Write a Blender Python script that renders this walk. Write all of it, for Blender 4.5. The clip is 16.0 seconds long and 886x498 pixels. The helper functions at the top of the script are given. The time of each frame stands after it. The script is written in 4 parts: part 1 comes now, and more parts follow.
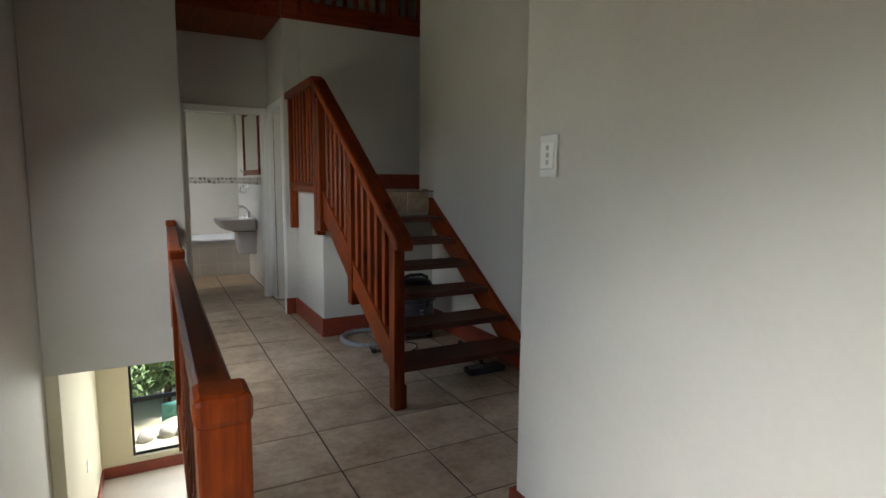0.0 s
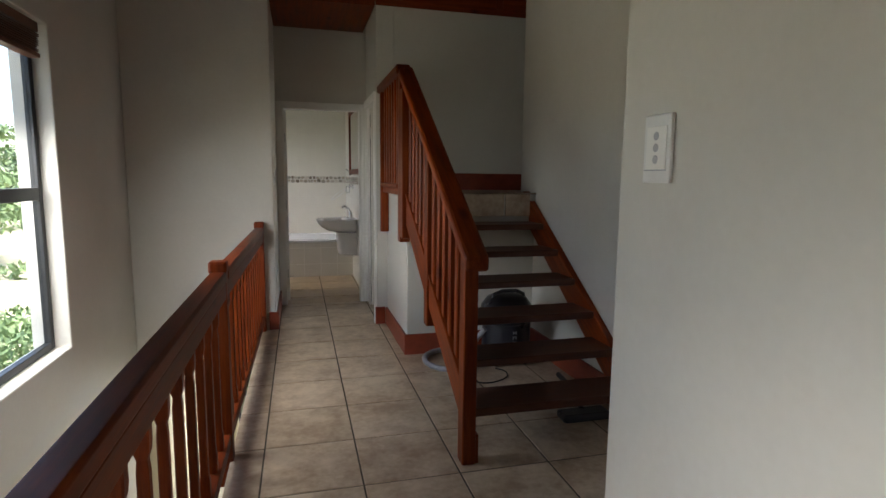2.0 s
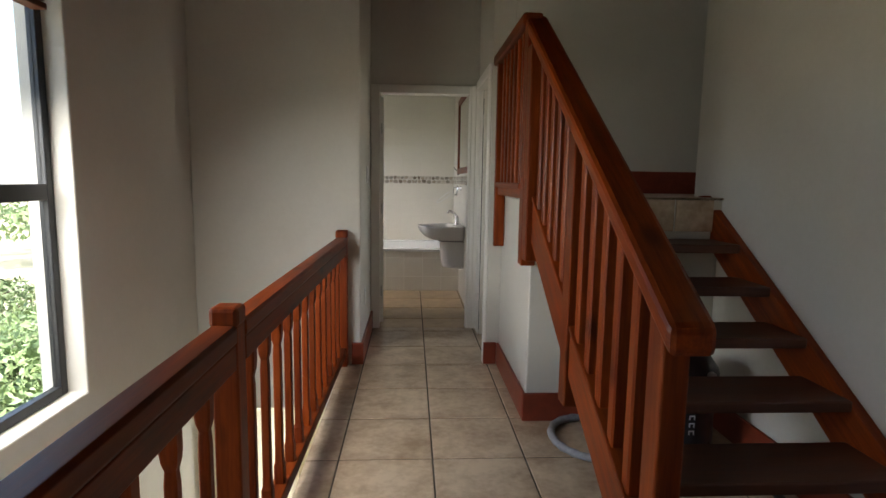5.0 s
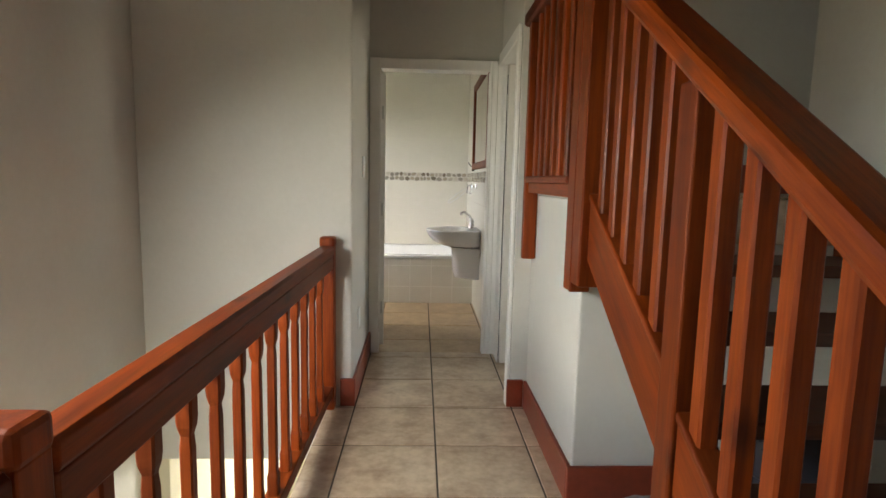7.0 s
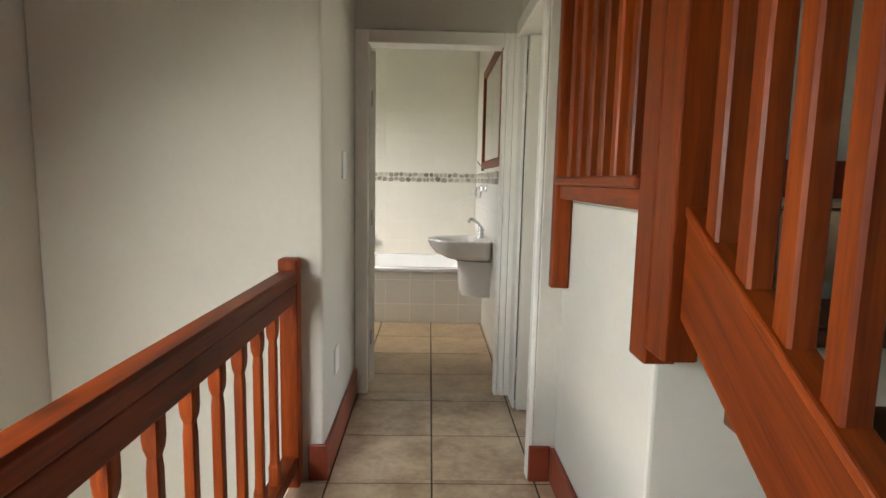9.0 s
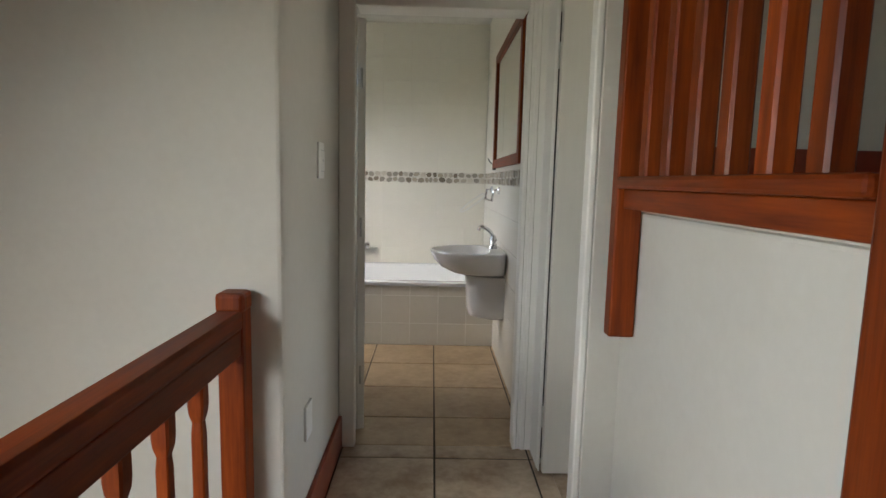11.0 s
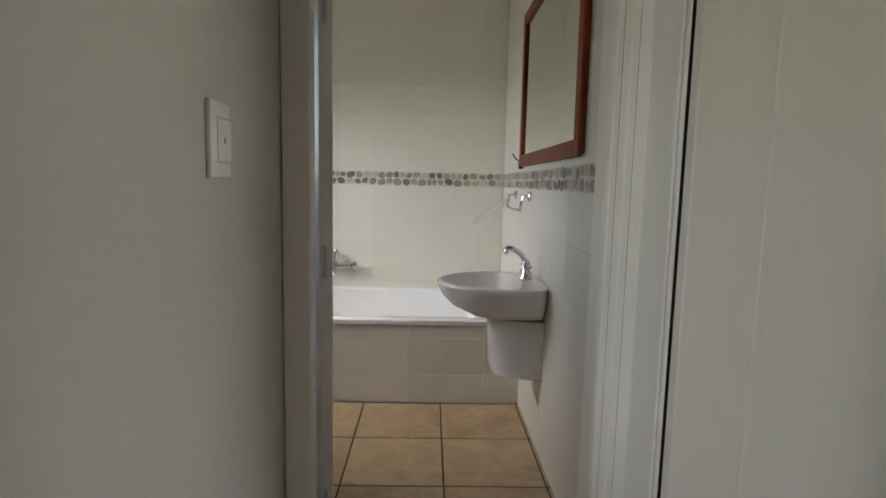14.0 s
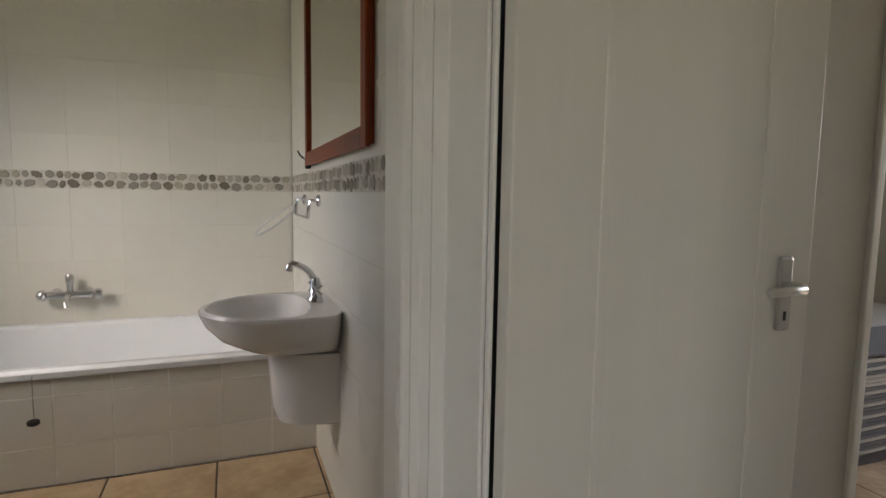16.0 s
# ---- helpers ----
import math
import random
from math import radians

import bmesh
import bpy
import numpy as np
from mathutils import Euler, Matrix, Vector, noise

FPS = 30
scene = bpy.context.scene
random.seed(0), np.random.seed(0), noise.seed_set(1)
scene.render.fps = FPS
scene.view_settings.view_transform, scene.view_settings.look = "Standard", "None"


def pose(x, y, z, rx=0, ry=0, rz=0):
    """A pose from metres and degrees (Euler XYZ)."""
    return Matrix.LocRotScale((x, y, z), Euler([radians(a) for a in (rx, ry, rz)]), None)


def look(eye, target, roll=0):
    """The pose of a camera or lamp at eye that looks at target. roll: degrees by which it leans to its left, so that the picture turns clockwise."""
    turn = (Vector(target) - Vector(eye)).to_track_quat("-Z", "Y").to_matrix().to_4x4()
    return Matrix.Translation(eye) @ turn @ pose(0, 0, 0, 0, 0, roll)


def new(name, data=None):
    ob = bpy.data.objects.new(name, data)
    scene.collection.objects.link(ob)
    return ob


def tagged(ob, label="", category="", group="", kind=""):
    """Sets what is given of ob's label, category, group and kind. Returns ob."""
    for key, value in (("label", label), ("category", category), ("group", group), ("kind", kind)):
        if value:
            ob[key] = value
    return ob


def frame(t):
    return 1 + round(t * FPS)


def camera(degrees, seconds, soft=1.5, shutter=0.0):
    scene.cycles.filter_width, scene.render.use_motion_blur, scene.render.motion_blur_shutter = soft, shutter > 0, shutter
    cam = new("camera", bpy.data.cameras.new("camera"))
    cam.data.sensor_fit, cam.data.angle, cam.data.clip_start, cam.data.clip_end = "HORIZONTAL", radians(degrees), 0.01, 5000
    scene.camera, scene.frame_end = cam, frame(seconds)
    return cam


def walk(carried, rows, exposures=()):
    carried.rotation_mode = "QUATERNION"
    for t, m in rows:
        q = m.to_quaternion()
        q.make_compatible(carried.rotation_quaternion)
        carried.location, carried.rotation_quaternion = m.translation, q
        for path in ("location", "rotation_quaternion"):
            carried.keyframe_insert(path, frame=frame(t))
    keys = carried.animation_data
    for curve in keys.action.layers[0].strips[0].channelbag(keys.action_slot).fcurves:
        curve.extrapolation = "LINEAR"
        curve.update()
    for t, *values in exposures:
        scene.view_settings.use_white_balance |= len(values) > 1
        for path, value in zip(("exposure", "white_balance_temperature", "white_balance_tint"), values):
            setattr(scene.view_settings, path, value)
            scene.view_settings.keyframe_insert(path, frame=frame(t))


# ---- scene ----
cam = camera(77.8, 16.0)
PATH = [
    (0, (0.065, 0.076, 1.288), (0.989, 1.833, 1.043), 0.5),
    (0.5, (0.2, 0.14, 1.295), (1.098, 1.91, 1.051), 0.5),
    (1, (0.325, 0.268, 1.31), (1.173, 2.062, 1.064), 0.6),
    (1.5, (0.446, 0.404, 1.323), (1.139, 2.263, 1.071), 0.5),
    (2, (0.505, 0.542, 1.31), (1.01, 2.46, 1.054), 0.6),
    (2.5, (0.554, 0.712, 1.31), (0.958, 2.654, 1.055), 0.7),
    (3, (0.633, 0.895, 1.299), (0.962, 2.851, 1.042), 0.8),
    (3.5, (0.688, 1.052, 1.291), (0.921, 3.022, 1.032), 0.8),
    (4, (0.678, 1.271, 1.29), (0.829, 3.248, 1.028), 0.9),
    (4.2, (0.67, 1.342, 1.295), (0.809, 3.32, 1.036), 1.0),
    (6.3, (0.626, 2.199, 1.231), (0.716, 4.182, 0.983), 0.8),
    (6.5, (0.629, 2.269, 1.229), (0.719, 4.251, 0.978), 1.2),
    (7, (0.664, 2.465, 1.24), (0.746, 4.448, 0.99), 1.3),
    (7.5, (0.673, 2.633, 1.246), (0.748, 4.616, 0.997), 1.2),
    (8, (0.669, 2.84, 1.243), (0.731, 4.824, 0.998), 1.2),
    (8.5, (0.686, 3.011, 1.239), (0.746, 4.995, 0.994), 1.2),
    (9, (0.721, 3.205, 1.245), (0.773, 5.189, 0.997), 1.2),
    (9.2, (0.719, 3.264, 1.245), (0.77, 5.248, 0.996), 1.1),
    (11.5, (0.714, 4.041, 1.246), (0.756, 6.026, 1.001), 1.4),
    (12, (0.682, 4.228, 1.253), (0.721, 6.213, 1.01), 1.3),
    (12.5, (0.678, 4.389, 1.24), (0.715, 6.373, 0.998), 1.3),
    (13, (0.684, 4.585, 1.246), (0.72, 6.57, 1.005), 1.2),
    (13.5, (0.679, 4.747, 1.241), (0.72, 6.733, 1.001), 1.3),
    (14, (0.67, 4.922, 1.243), (0.721, 6.907, 1.006), 1.3),
    (14.5, (0.684, 5.055, 1.24), (0.814, 7.036, 1.002), 1.5),
    (15, (0.728, 5.178, 1.236), (1.006, 7.146, 1.011), 1.5),
    (15.5, (0.776, 5.258, 1.225), (1.221, 7.197, 1.015), 1.7),
    (16, (0.822, 5.335, 1.218), (1.546, 7.188, 1.023), 0.9),
]
EXPOSURES = [(0, 3.25, 6250, 12), (1.5, 3.3, 6400, 14), (4.2, 3.35, 6600, 16), (6.3, 3.85, 6900, 12), (7.5, 4.25, 6900, 12), (9.2, 4.3, 6900, 12), (11.5, 3.7, 6450, 13), (14, 3.65, 6450, 14), (16, 3.5, 6800, 16)]
walk(cam, [(t, look(eye, target, roll)) for t, eye, target, roll in PATH], EXPOSURES)

# ---- world and light ----
world = bpy.data.worlds.new("world")
scene.world = world
world.use_nodes = True
sky = world.node_tree.nodes.new("ShaderNodeTexSky")
sky.sky_type, sky.sun_disc = "NISHITA", False
sky.sun_elevation, sky.sun_rotation = radians(63), radians(86)
world.node_tree.nodes["Background"].inputs["Strength"].default_value = 0.065
world.node_tree.links.new(sky.outputs[0], world.node_tree.nodes["Background"].inputs["Color"])


def lamp(name, eye, target, width, height, watts, colour, spread):
    """An area lamp standing in for the sky's light, in a window's opening save for the loft's."""
    data = bpy.data.lights.new(name, "AREA")
    data.shape, data.size, data.size_y, data.energy, data.color = "RECTANGLE", width, height, watts, colour
    data.spread = radians(spread)
    ob = new(name, data)
    ob.matrix_world = look(eye, target)
    return ob


sun_data = bpy.data.lights.new("sun", "SUN")
sun_data.energy, sun_data.angle, sun_data.color = 2.0, radians(10), (1, 0.97, 0.93)
new("sun", sun_data).matrix_world = look((4, 0.3, 8), (0, 0, 0))
COOL, WARM = (0.98, 1.0, 0.93), (1.0, 0.95, 0.86)
lamp("gallery_daylight", (-0.94, 3.4, 1.4), (-0.4, 3.9, 0.42), 1.3, 0.6, 2.35, COOL, 134)
# brightens the near wall through window_4, which is added out of view
lamp("near_daylight", (-0.93, 0.15, 1.45), (0.07, 0.15, 0.45), 0.85, 0.6, 2.4, COOL, 94)
lamp("bathroom_daylight", (-0.94, 7.6, 1.7), (0.06, 8.15, 0.75), 0.75, 0.6, 0.6, WARM, 98)
lamp("lower_daylight", (0.95, 8.15, -1.3), (0.0, 4, -2.4), 0.5, 1.4, 5, COOL, 150)
lamp("bedroom_daylight", (5.38, 6.2, 1.7), (4.4, 6.15, 1.2), 1.1, 0.6, 0.75, COOL, 120)
# added inside the closed landing, with no opening behind it, for the bluish loft light
lamp("loft_daylight", (3.9, 5.05, 3.1), (2.6, 5.3, 2.2), 0.5, 0.5, 0.04, (0.8, 0.88, 1.0), 120)

# ---- materials ----


def mat(name, colour, rough=0.5, metal=0.0, second=None, scale=6.0, fine=60.0, bump=0.15, stretch=(1, 1, 1), spread=0.35, random_tint=0.0, coat=0.0, lean=0.0, gloss=0.5, knots=0.0):
    """A procedural material: two scales of colour variation, fine relief, and roughness that varies."""
    m = bpy.data.materials.new(name)
    m.use_nodes = True
    nt, b = m.node_tree, m.node_tree.nodes["Principled BSDF"]
    link = nt.links.new

    def node(kind, **values):
        n = nt.nodes.new(kind)
        for key, value in values.items():
            n.inputs[key].default_value = value
        return n

    coords = node("ShaderNodeTexCoord")
    mapping = node("ShaderNodeMapping", Scale=stretch)
    turned = node("ShaderNodeMapping", Rotation=(lean, 0, 0))
    link(coords.outputs["Object"], turned.inputs["Vector"])
    link(turned.outputs[0], mapping.inputs["Vector"])
    info = node("ShaderNodeObjectInfo")
    offset = nt.nodes.new("ShaderNodeVectorMath")
    offset.operation = "MULTIPLY_ADD"
    offset.inputs[1].default_value = (1, 1, 1)
    link(mapping.outputs[0], offset.inputs[0])
    shift = nt.nodes.new("ShaderNodeMath")
    shift.operation = "MULTIPLY"
    shift.inputs[1].default_value = 37.0
    link(info.outputs["Random"], shift.inputs[0])
    link(shift.outputs[0], offset.inputs[2])
    large = node("ShaderNodeTexNoise", Scale=scale, Detail=5.0, Roughness=0.6)
    small = node("ShaderNodeTexNoise", Scale=fine, Detail=3.0)
    link(offset.outputs[0], large.inputs["Vector"])
    link(offset.outputs[0], small.inputs["Vector"])
    both = node("ShaderNodeMath")
    both.operation = "MULTIPLY_ADD"
    both.inputs[1].default_value = 0.35
    link(small.outputs["Fac"], both.inputs[0])
    link(large.outputs["Fac"], both.inputs[2])
    ramp = node("ShaderNodeValToRGB")
    ramp.color_ramp.elements[0].position = 0.675 - spread / 2
    ramp.color_ramp.elements[1].position = 0.675 + spread / 2
    second = second or tuple(c * 0.86 for c in colour)
    ramp.color_ramp.elements[0].color = (*second, 1)
    ramp.color_ramp.elements[1].color = (*colour, 1)
    link(both.outputs[0], ramp.inputs[0])
    out = ramp.outputs[0]
    if knots:
        squeeze = node("ShaderNodeMapping", Scale=tuple(0.55 if v < 1 else 1.0 for v in stretch))
        link(turned.outputs[0], squeeze.inputs["Vector"])
        apart = nt.nodes.new("ShaderNodeVectorMath")
        link(squeeze.outputs[0], apart.inputs[0])
        link(shift.outputs[0], apart.inputs[1])
        cells = node("ShaderNodeTexVoronoi", Scale=knots)
        link(apart.outputs[0], cells.inputs["Vector"])
        spot = node("ShaderNodeMapRange")
        spot.inputs["From Min"].default_value, spot.inputs["From Max"].default_value = 0.04, 0.13
        spot.inputs["To Min"].default_value, spot.inputs["To Max"].default_value = 0.75, 0.0
        link(cells.outputs["Distance"], spot.inputs["Value"])
        dark = node("ShaderNodeMixRGB")
        dark.inputs["Color2"].default_value = (second[0] * 0.35, second[1] * 0.35, second[2] * 0.5, 1)
        link(spot.outputs[0], dark.inputs["Fac"])
        link(out, dark.inputs["Color1"])
        out = dark.outputs[0]
    if random_tint:
        hsv = node("ShaderNodeHueSaturation")
        span = node("ShaderNodeMapRange")
        span.inputs["To Min"].default_value, span.inputs["To Max"].default_value = 1 - random_tint, 1 + random_tint
        link(info.outputs["Random"], span.inputs["Value"])
        link(span.outputs[0], hsv.inputs["Value"])
        link(out, hsv.inputs["Color"])
        out = hsv.outputs[0]
    link(out, b.inputs["Base Color"])
    rr = node("ShaderNodeMapRange")
    rr.inputs["To Min"].default_value, rr.inputs["To Max"].default_value = max(rough - 0.06, 0.02), min(rough + 0.08, 1)
    link(large.outputs["Fac"], rr.inputs["Value"])
    link(rr.outputs[0], b.inputs["Roughness"])
    b.inputs["Metallic"].default_value = metal
    b.inputs["Specular IOR Level"].default_value = gloss
    b.inputs["Coat Weight"].default_value = coat
    b.inputs["Coat Roughness"].default_value = 0.15
    if bump:
        bp = node("ShaderNodeBump", Strength=bump, Distance=0.002)
        link(both.outputs[0], bp.inputs["Height"])
        link(bp.outputs[0], b.inputs["Normal"])
    return m


PAINT = mat("wall_paint", (0.62, 0.6, 0.55), 0.7, second=(0.575, 0.555, 0.505), scale=1.6, fine=45, bump=0.35)
CREAM = mat("lower_paint", (0.76, 0.71, 0.54), 0.75, second=(0.72, 0.66, 0.49), scale=1.6, fine=45, bump=0.35)
WHITE = mat("white_gloss_paint", (0.87, 0.86, 0.82), 0.34, second=(0.84, 0.83, 0.79), scale=3, fine=50, bump=0.05)
DOOR = mat("door_paint", (0.79, 0.77, 0.71), 0.38, second=(0.76, 0.74, 0.68), scale=9, fine=90, bump=0.45, stretch=(1, 1, 0.06))
TIMBER_A, TIMBER_B = (0.25, 0.044, 0.0045), (0.1, 0.0128, 0.0019)
WOOD = [mat("varnished_pine_" + axis, TIMBER_A, 0.44, second=TIMBER_B, scale=6, fine=34, bump=0.25, stretch=st, spread=0.42, random_tint=0.25, coat=0.05, lean=lean, gloss=0.22, knots=4.0)
        for axis, st, lean in (("x", (0.3, 5, 5), 0), ("y", (5, 0.3, 5), 0), ("z", (5, 5, 0.3), 0), ("sloped", (5, 0.3, 5), -0.58))]
DARKWOOD = mat("worn_tread_timber", (0.12, 0.036, 0.016), 0.42, second=(0.06, 0.016, 0.008), scale=6, fine=34, stretch=(0.3, 5, 5), spread=0.42, random_tint=0.12)
SKIRT = mat("stained_skirting", (0.27, 0.045, 0.018), 0.4, second=(0.17, 0.026, 0.012), scale=7, fine=40, spread=0.5, coat=0.2)
TILE = mat("floor_tile_glaze", (0.62, 0.5, 0.37), 0.3, second=(0.34, 0.235, 0.15), scale=5.5, fine=30, bump=0.25, spread=0.36, random_tint=0.07)
# same tile as TILE, with the bathroom's warm light put into its colour
WARM_LIT_TILE = mat("floor_glaze_warm_lit", (0.56, 0.42, 0.265), 0.3, second=(0.37, 0.25, 0.14), scale=5.5, fine=30, bump=0.25, spread=0.4, random_tint=0.06)
GROUT = mat("floor_grout", (0.085, 0.07, 0.055), 0.9, scale=20, bump=0.5)
WGROUT = mat("wall_grout", (0.86, 0.85, 0.8), 0.9, scale=20, bump=0.3)
WTILE = mat("white_wall_tile", (0.74, 0.72, 0.65), 0.36, second=(0.71, 0.69, 0.62), scale=2, fine=12, bump=0.06, random_tint=0.01)
PANEL_TILE = mat("bath_panel_tile", (0.68, 0.66, 0.6), 0.3, second=(0.64, 0.62, 0.56), scale=3, fine=14, bump=0.08, random_tint=0.03)
CERAMIC = mat("glazed_ceramic", (0.78, 0.77, 0.76), 0.12, second=(0.76, 0.75, 0.74), scale=2, fine=10, bump=0.02)
ENAMEL = mat("bath_enamel", (0.82, 0.84, 0.86), 0.12, second=(0.8, 0.82, 0.84), scale=2, fine=10, bump=0.02)
CHROME = mat("chrome", (0.6, 0.6, 0.61), 0.12, metal=1.0, second=(0.68, 0.68, 0.69), bump=0.03)
STEEL = mat("satin_aluminium", (0.62, 0.62, 0.6), 0.3, metal=1.0, bump=0.05)
BLACK = mat("black_plastic", (0.012, 0.013, 0.018), 0.28, second=(0.02, 0.02, 0.026), bump=0.1)
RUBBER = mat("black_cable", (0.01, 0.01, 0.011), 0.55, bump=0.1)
HOSE = mat("grey_hose", (0.36, 0.37, 0.4), 0.4, second=(0.26, 0.27, 0.3), scale=30, bump=0.2)
PLASTIC = mat("white_plastic", (0.82, 0.82, 0.8), 0.35, bump=0.03)
SWITCH = mat("grey_switch_plastic", (0.5, 0.5, 0.52), 0.35, bump=0.02)
INK = mat("grey_print", (0.4, 0.42, 0.46), 0.6, bump=0)
FRAME = mat("window_aluminium", (0.02, 0.022, 0.026), 0.4, metal=0.2, bump=0.05)
BLIND = mat("blind_slat_wood", (0.16, 0.05, 0.02), 0.45, second=(0.1, 0.03, 0.014), stretch=(1.5, 0.1, 1.5), spread=0.5)
MORTAR = mat("pebble_mortar", (0.66, 0.63, 0.56), 0.85, scale=30, bump=0.4)
PEBBLES = [mat("pebble_" + n, c, 0.5, bump=0.2, scale=20, random_tint=0.18) for n, c in
           (("grey", (0.3, 0.275, 0.23)), ("pale", (0.5, 0.46, 0.39)), ("brown", (0.2, 0.165, 0.125)), ("tan", (0.38, 0.335, 0.26)))]
CEIL = mat("ceiling_paint", (0.78, 0.77, 0.73), 0.8, bump=0.2)
FABRIC = mat("woven_pale", (0.42, 0.4, 0.37), 0.9, scale=40, bump=0.5)
FABRIC_DARK = mat("woven_charcoal", (0.13, 0.13, 0.14), 0.9, scale=40, bump=0.5)
LEAF = mat("leaf_green", (0.2, 0.29, 0.11), 0.5, second=(0.13, 0.19, 0.08), scale=8, random_tint=0.3, spread=0.6)
BARK = mat("bark", (0.12, 0.09, 0.06), 0.9, bump=0.6)
GRASS = mat("dry_grass_ground", (0.3, 0.3, 0.16), 0.95, second=(0.42, 0.38, 0.27), scale=1.2, fine=30, bump=0.6, spread=0.6)
STONE = mat("garden_stone", (0.42, 0.38, 0.33), 0.85, second=(0.3, 0.27, 0.23), bump=0.5)
TARP = mat("green_tarpaulin", (0.06, 0.2, 0.17), 0.5, second=(0.04, 0.14, 0.12), bump=0.3)
MIRROR = bpy.data.materials.new("mirror_silver")
MIRROR.use_nodes = True
MIRROR.node_tree.nodes["Principled BSDF"].inputs["Metallic"].default_value = 1.0
MIRROR.node_tree.nodes["Principled BSDF"].inputs["Roughness"].default_value = 0.015
MIRROR.node_tree.nodes["Principled BSDF"].inputs["Base Color"].default_value = (0.86, 0.87, 0.86, 1)
GLASS = bpy.data.materials.new("window_glass")
GLASS.use_nodes = True
GLASS.node_tree.nodes["Principled BSDF"].inputs["Transmission Weight"].default_value = 1.0
GLASS.node_tree.nodes["Principled BSDF"].inputs["Roughness"].default_value = 0.0
GLASS.node_tree.nodes["Principled BSDF"].inputs["IOR"].default_value = 1.02

# ---- mesh helpers ----
BASE = {}


def thing(name, base=(0, 0, 0), label="", category="", group="", kind=""):
    ob = new(name)
    ob.empty_display_size = 0.05
    ob.location = base
    BASE[ob] = Vector(base)
    return tagged(ob, label, category, group, kind)


def part(name, bm, material, parent=None, label="", smooth=False):
    """Links a bmesh in world coordinates as one mesh object, under a thing or a part, or alone."""
    base = BASE[parent] if parent else Vector((0, 0, 0))
    bmesh.ops.translate(bm, verts=bm.verts, vec=-base)
    bmesh.ops.recalc_face_normals(bm, faces=bm.faces)
    me = bpy.data.meshes.new(name)
    bm.to_mesh(me)
    bm.free()
    for m in material if isinstance(material, (list, tuple)) else [material]:
        me.materials.append(m)
    if smooth:
        me.shade_smooth()
        me.set_sharp_from_angle(angle=radians(40))
    ob = new(name, me)
    ob.parent = parent
    BASE[ob] = base
    return tagged(ob, label)


def box(x0, x1, y0, y1, z0, z1, bevel=0.0, bm=None, segments=2):
    """A box between two corners, with rounded edges, added to bm."""
    b = bmesh.new()
    bmesh.ops.create_cube(b, size=1, matrix=Matrix.Translation(((x0 + x1) / 2, (y0 + y1) / 2, (z0 + z1) / 2)) @ Matrix.Diagonal((x1 - x0, y1 - y0, z1 - z0, 1)))
    if bevel:
        bmesh.ops.bevel(b, geom=b.edges[:], offset=bevel, segments=segments, affect="EDGES", profile=0.5)
    return merge(bm, b) if bm else b


def merge(bm, other):
    me = bpy.data.meshes.new("scratch")
    other.to_mesh(me)
    other.free()
    bm.from_mesh(me)
    bpy.data.meshes.remove(me)
    return bm


def prism(outline, axis, a, b, bevel=0.0):
    """An outline of (u, v) pairs drawn through from a to b along axis (0: u, v are y, z; 1: x, z; 2: x, y)."""
    bm = bmesh.new()

    def at(u, v, w):
        return ((w, u, v), (u, w, v), (u, v, w))[axis]

    low = [bm.verts.new(at(u, v, a)) for u, v in outline]
    high = [bm.verts.new(at(u, v, b)) for u, v in outline]
    bm.faces.new(low)
    bm.faces.new(high[::-1])
    for i in range(len(low)):
        bm.faces.new((low[i], low[i - 1], high[i - 1], high[i]))
    bmesh.ops.recalc_face_normals(bm, faces=bm.faces)
    if bevel:
        bmesh.ops.bevel(bm, geom=bm.edges[:], offset=bevel, segments=2, affect="EDGES", profile=0.5)
    return bm


def tube(points, radius, sides=10, closed=False, bm=None):
    """A round tube along points."""
    bm = bm or bmesh.new()
    pts = [Vector(p) for p in points]
    n, rings = len(pts), []
    up = Vector((0.13, 0.31, 0.94))
    for i, p in enumerate(pts):
        d = (pts[(i + 1) % n] - pts[i - 1]) if closed else (pts[min(i + 1, n - 1)] - pts[max(i - 1, 0)])
        d.normalize()
        u = d.cross(up).normalized()
        v = d.cross(u)
        r = radius(i / max(n - 1, 1)) if callable(radius) else radius
        rings.append([bm.verts.new(p + r * (math.cos(a) * u + math.sin(a) * v)) for a in (2 * math.pi * k / sides for k in range(sides))])
    for i in range(n if closed else n - 1):
        a, b = rings[i], rings[(i + 1) % n]
        for k in range(sides):
            bm.faces.new((a[k], a[(k + 1) % sides], b[(k + 1) % sides], b[k]))
    if not closed:
        bm.faces.new(rings[0])
        bm.faces.new(rings[-1][::-1])
    return bm


def lathe(profile, centre, axis="z", sides=24, bm=None):
    """A turned shape: (radius, height) pairs round an axis through centre."""
    bm = bm or bmesh.new()
    c, rings = Vector(centre), []
    for r, h in profile:
        ring = []
        for k in range(sides):
            a = 2 * math.pi * k / sides
            p = {"z": (r * math.cos(a), r * math.sin(a), h), "x": (h, r * math.cos(a), r * math.sin(a)), "y": (r * math.cos(a), h, r * math.sin(a))}[axis]
            ring.append(bm.verts.new(c + Vector(p)))
        rings.append(ring)
    for a, b in zip(rings, rings[1:]):
        for k in range(sides):
            bm.faces.new((a[k], a[(k + 1) % sides], b[(k + 1) % sides], b[k]))
    bm.faces.new(rings[0][::-1])
    bm.faces.new(rings[-1])
    return bm


def structure(name, bm, material, label, smooth=False):
    ob = part(name, bm, material, None, label, smooth)
    for face in ob.data.polygons:
        if face.area > 0.06:
            face.use_smooth = False
    return tagged(ob, category=name.split("_")[0], kind="structure")


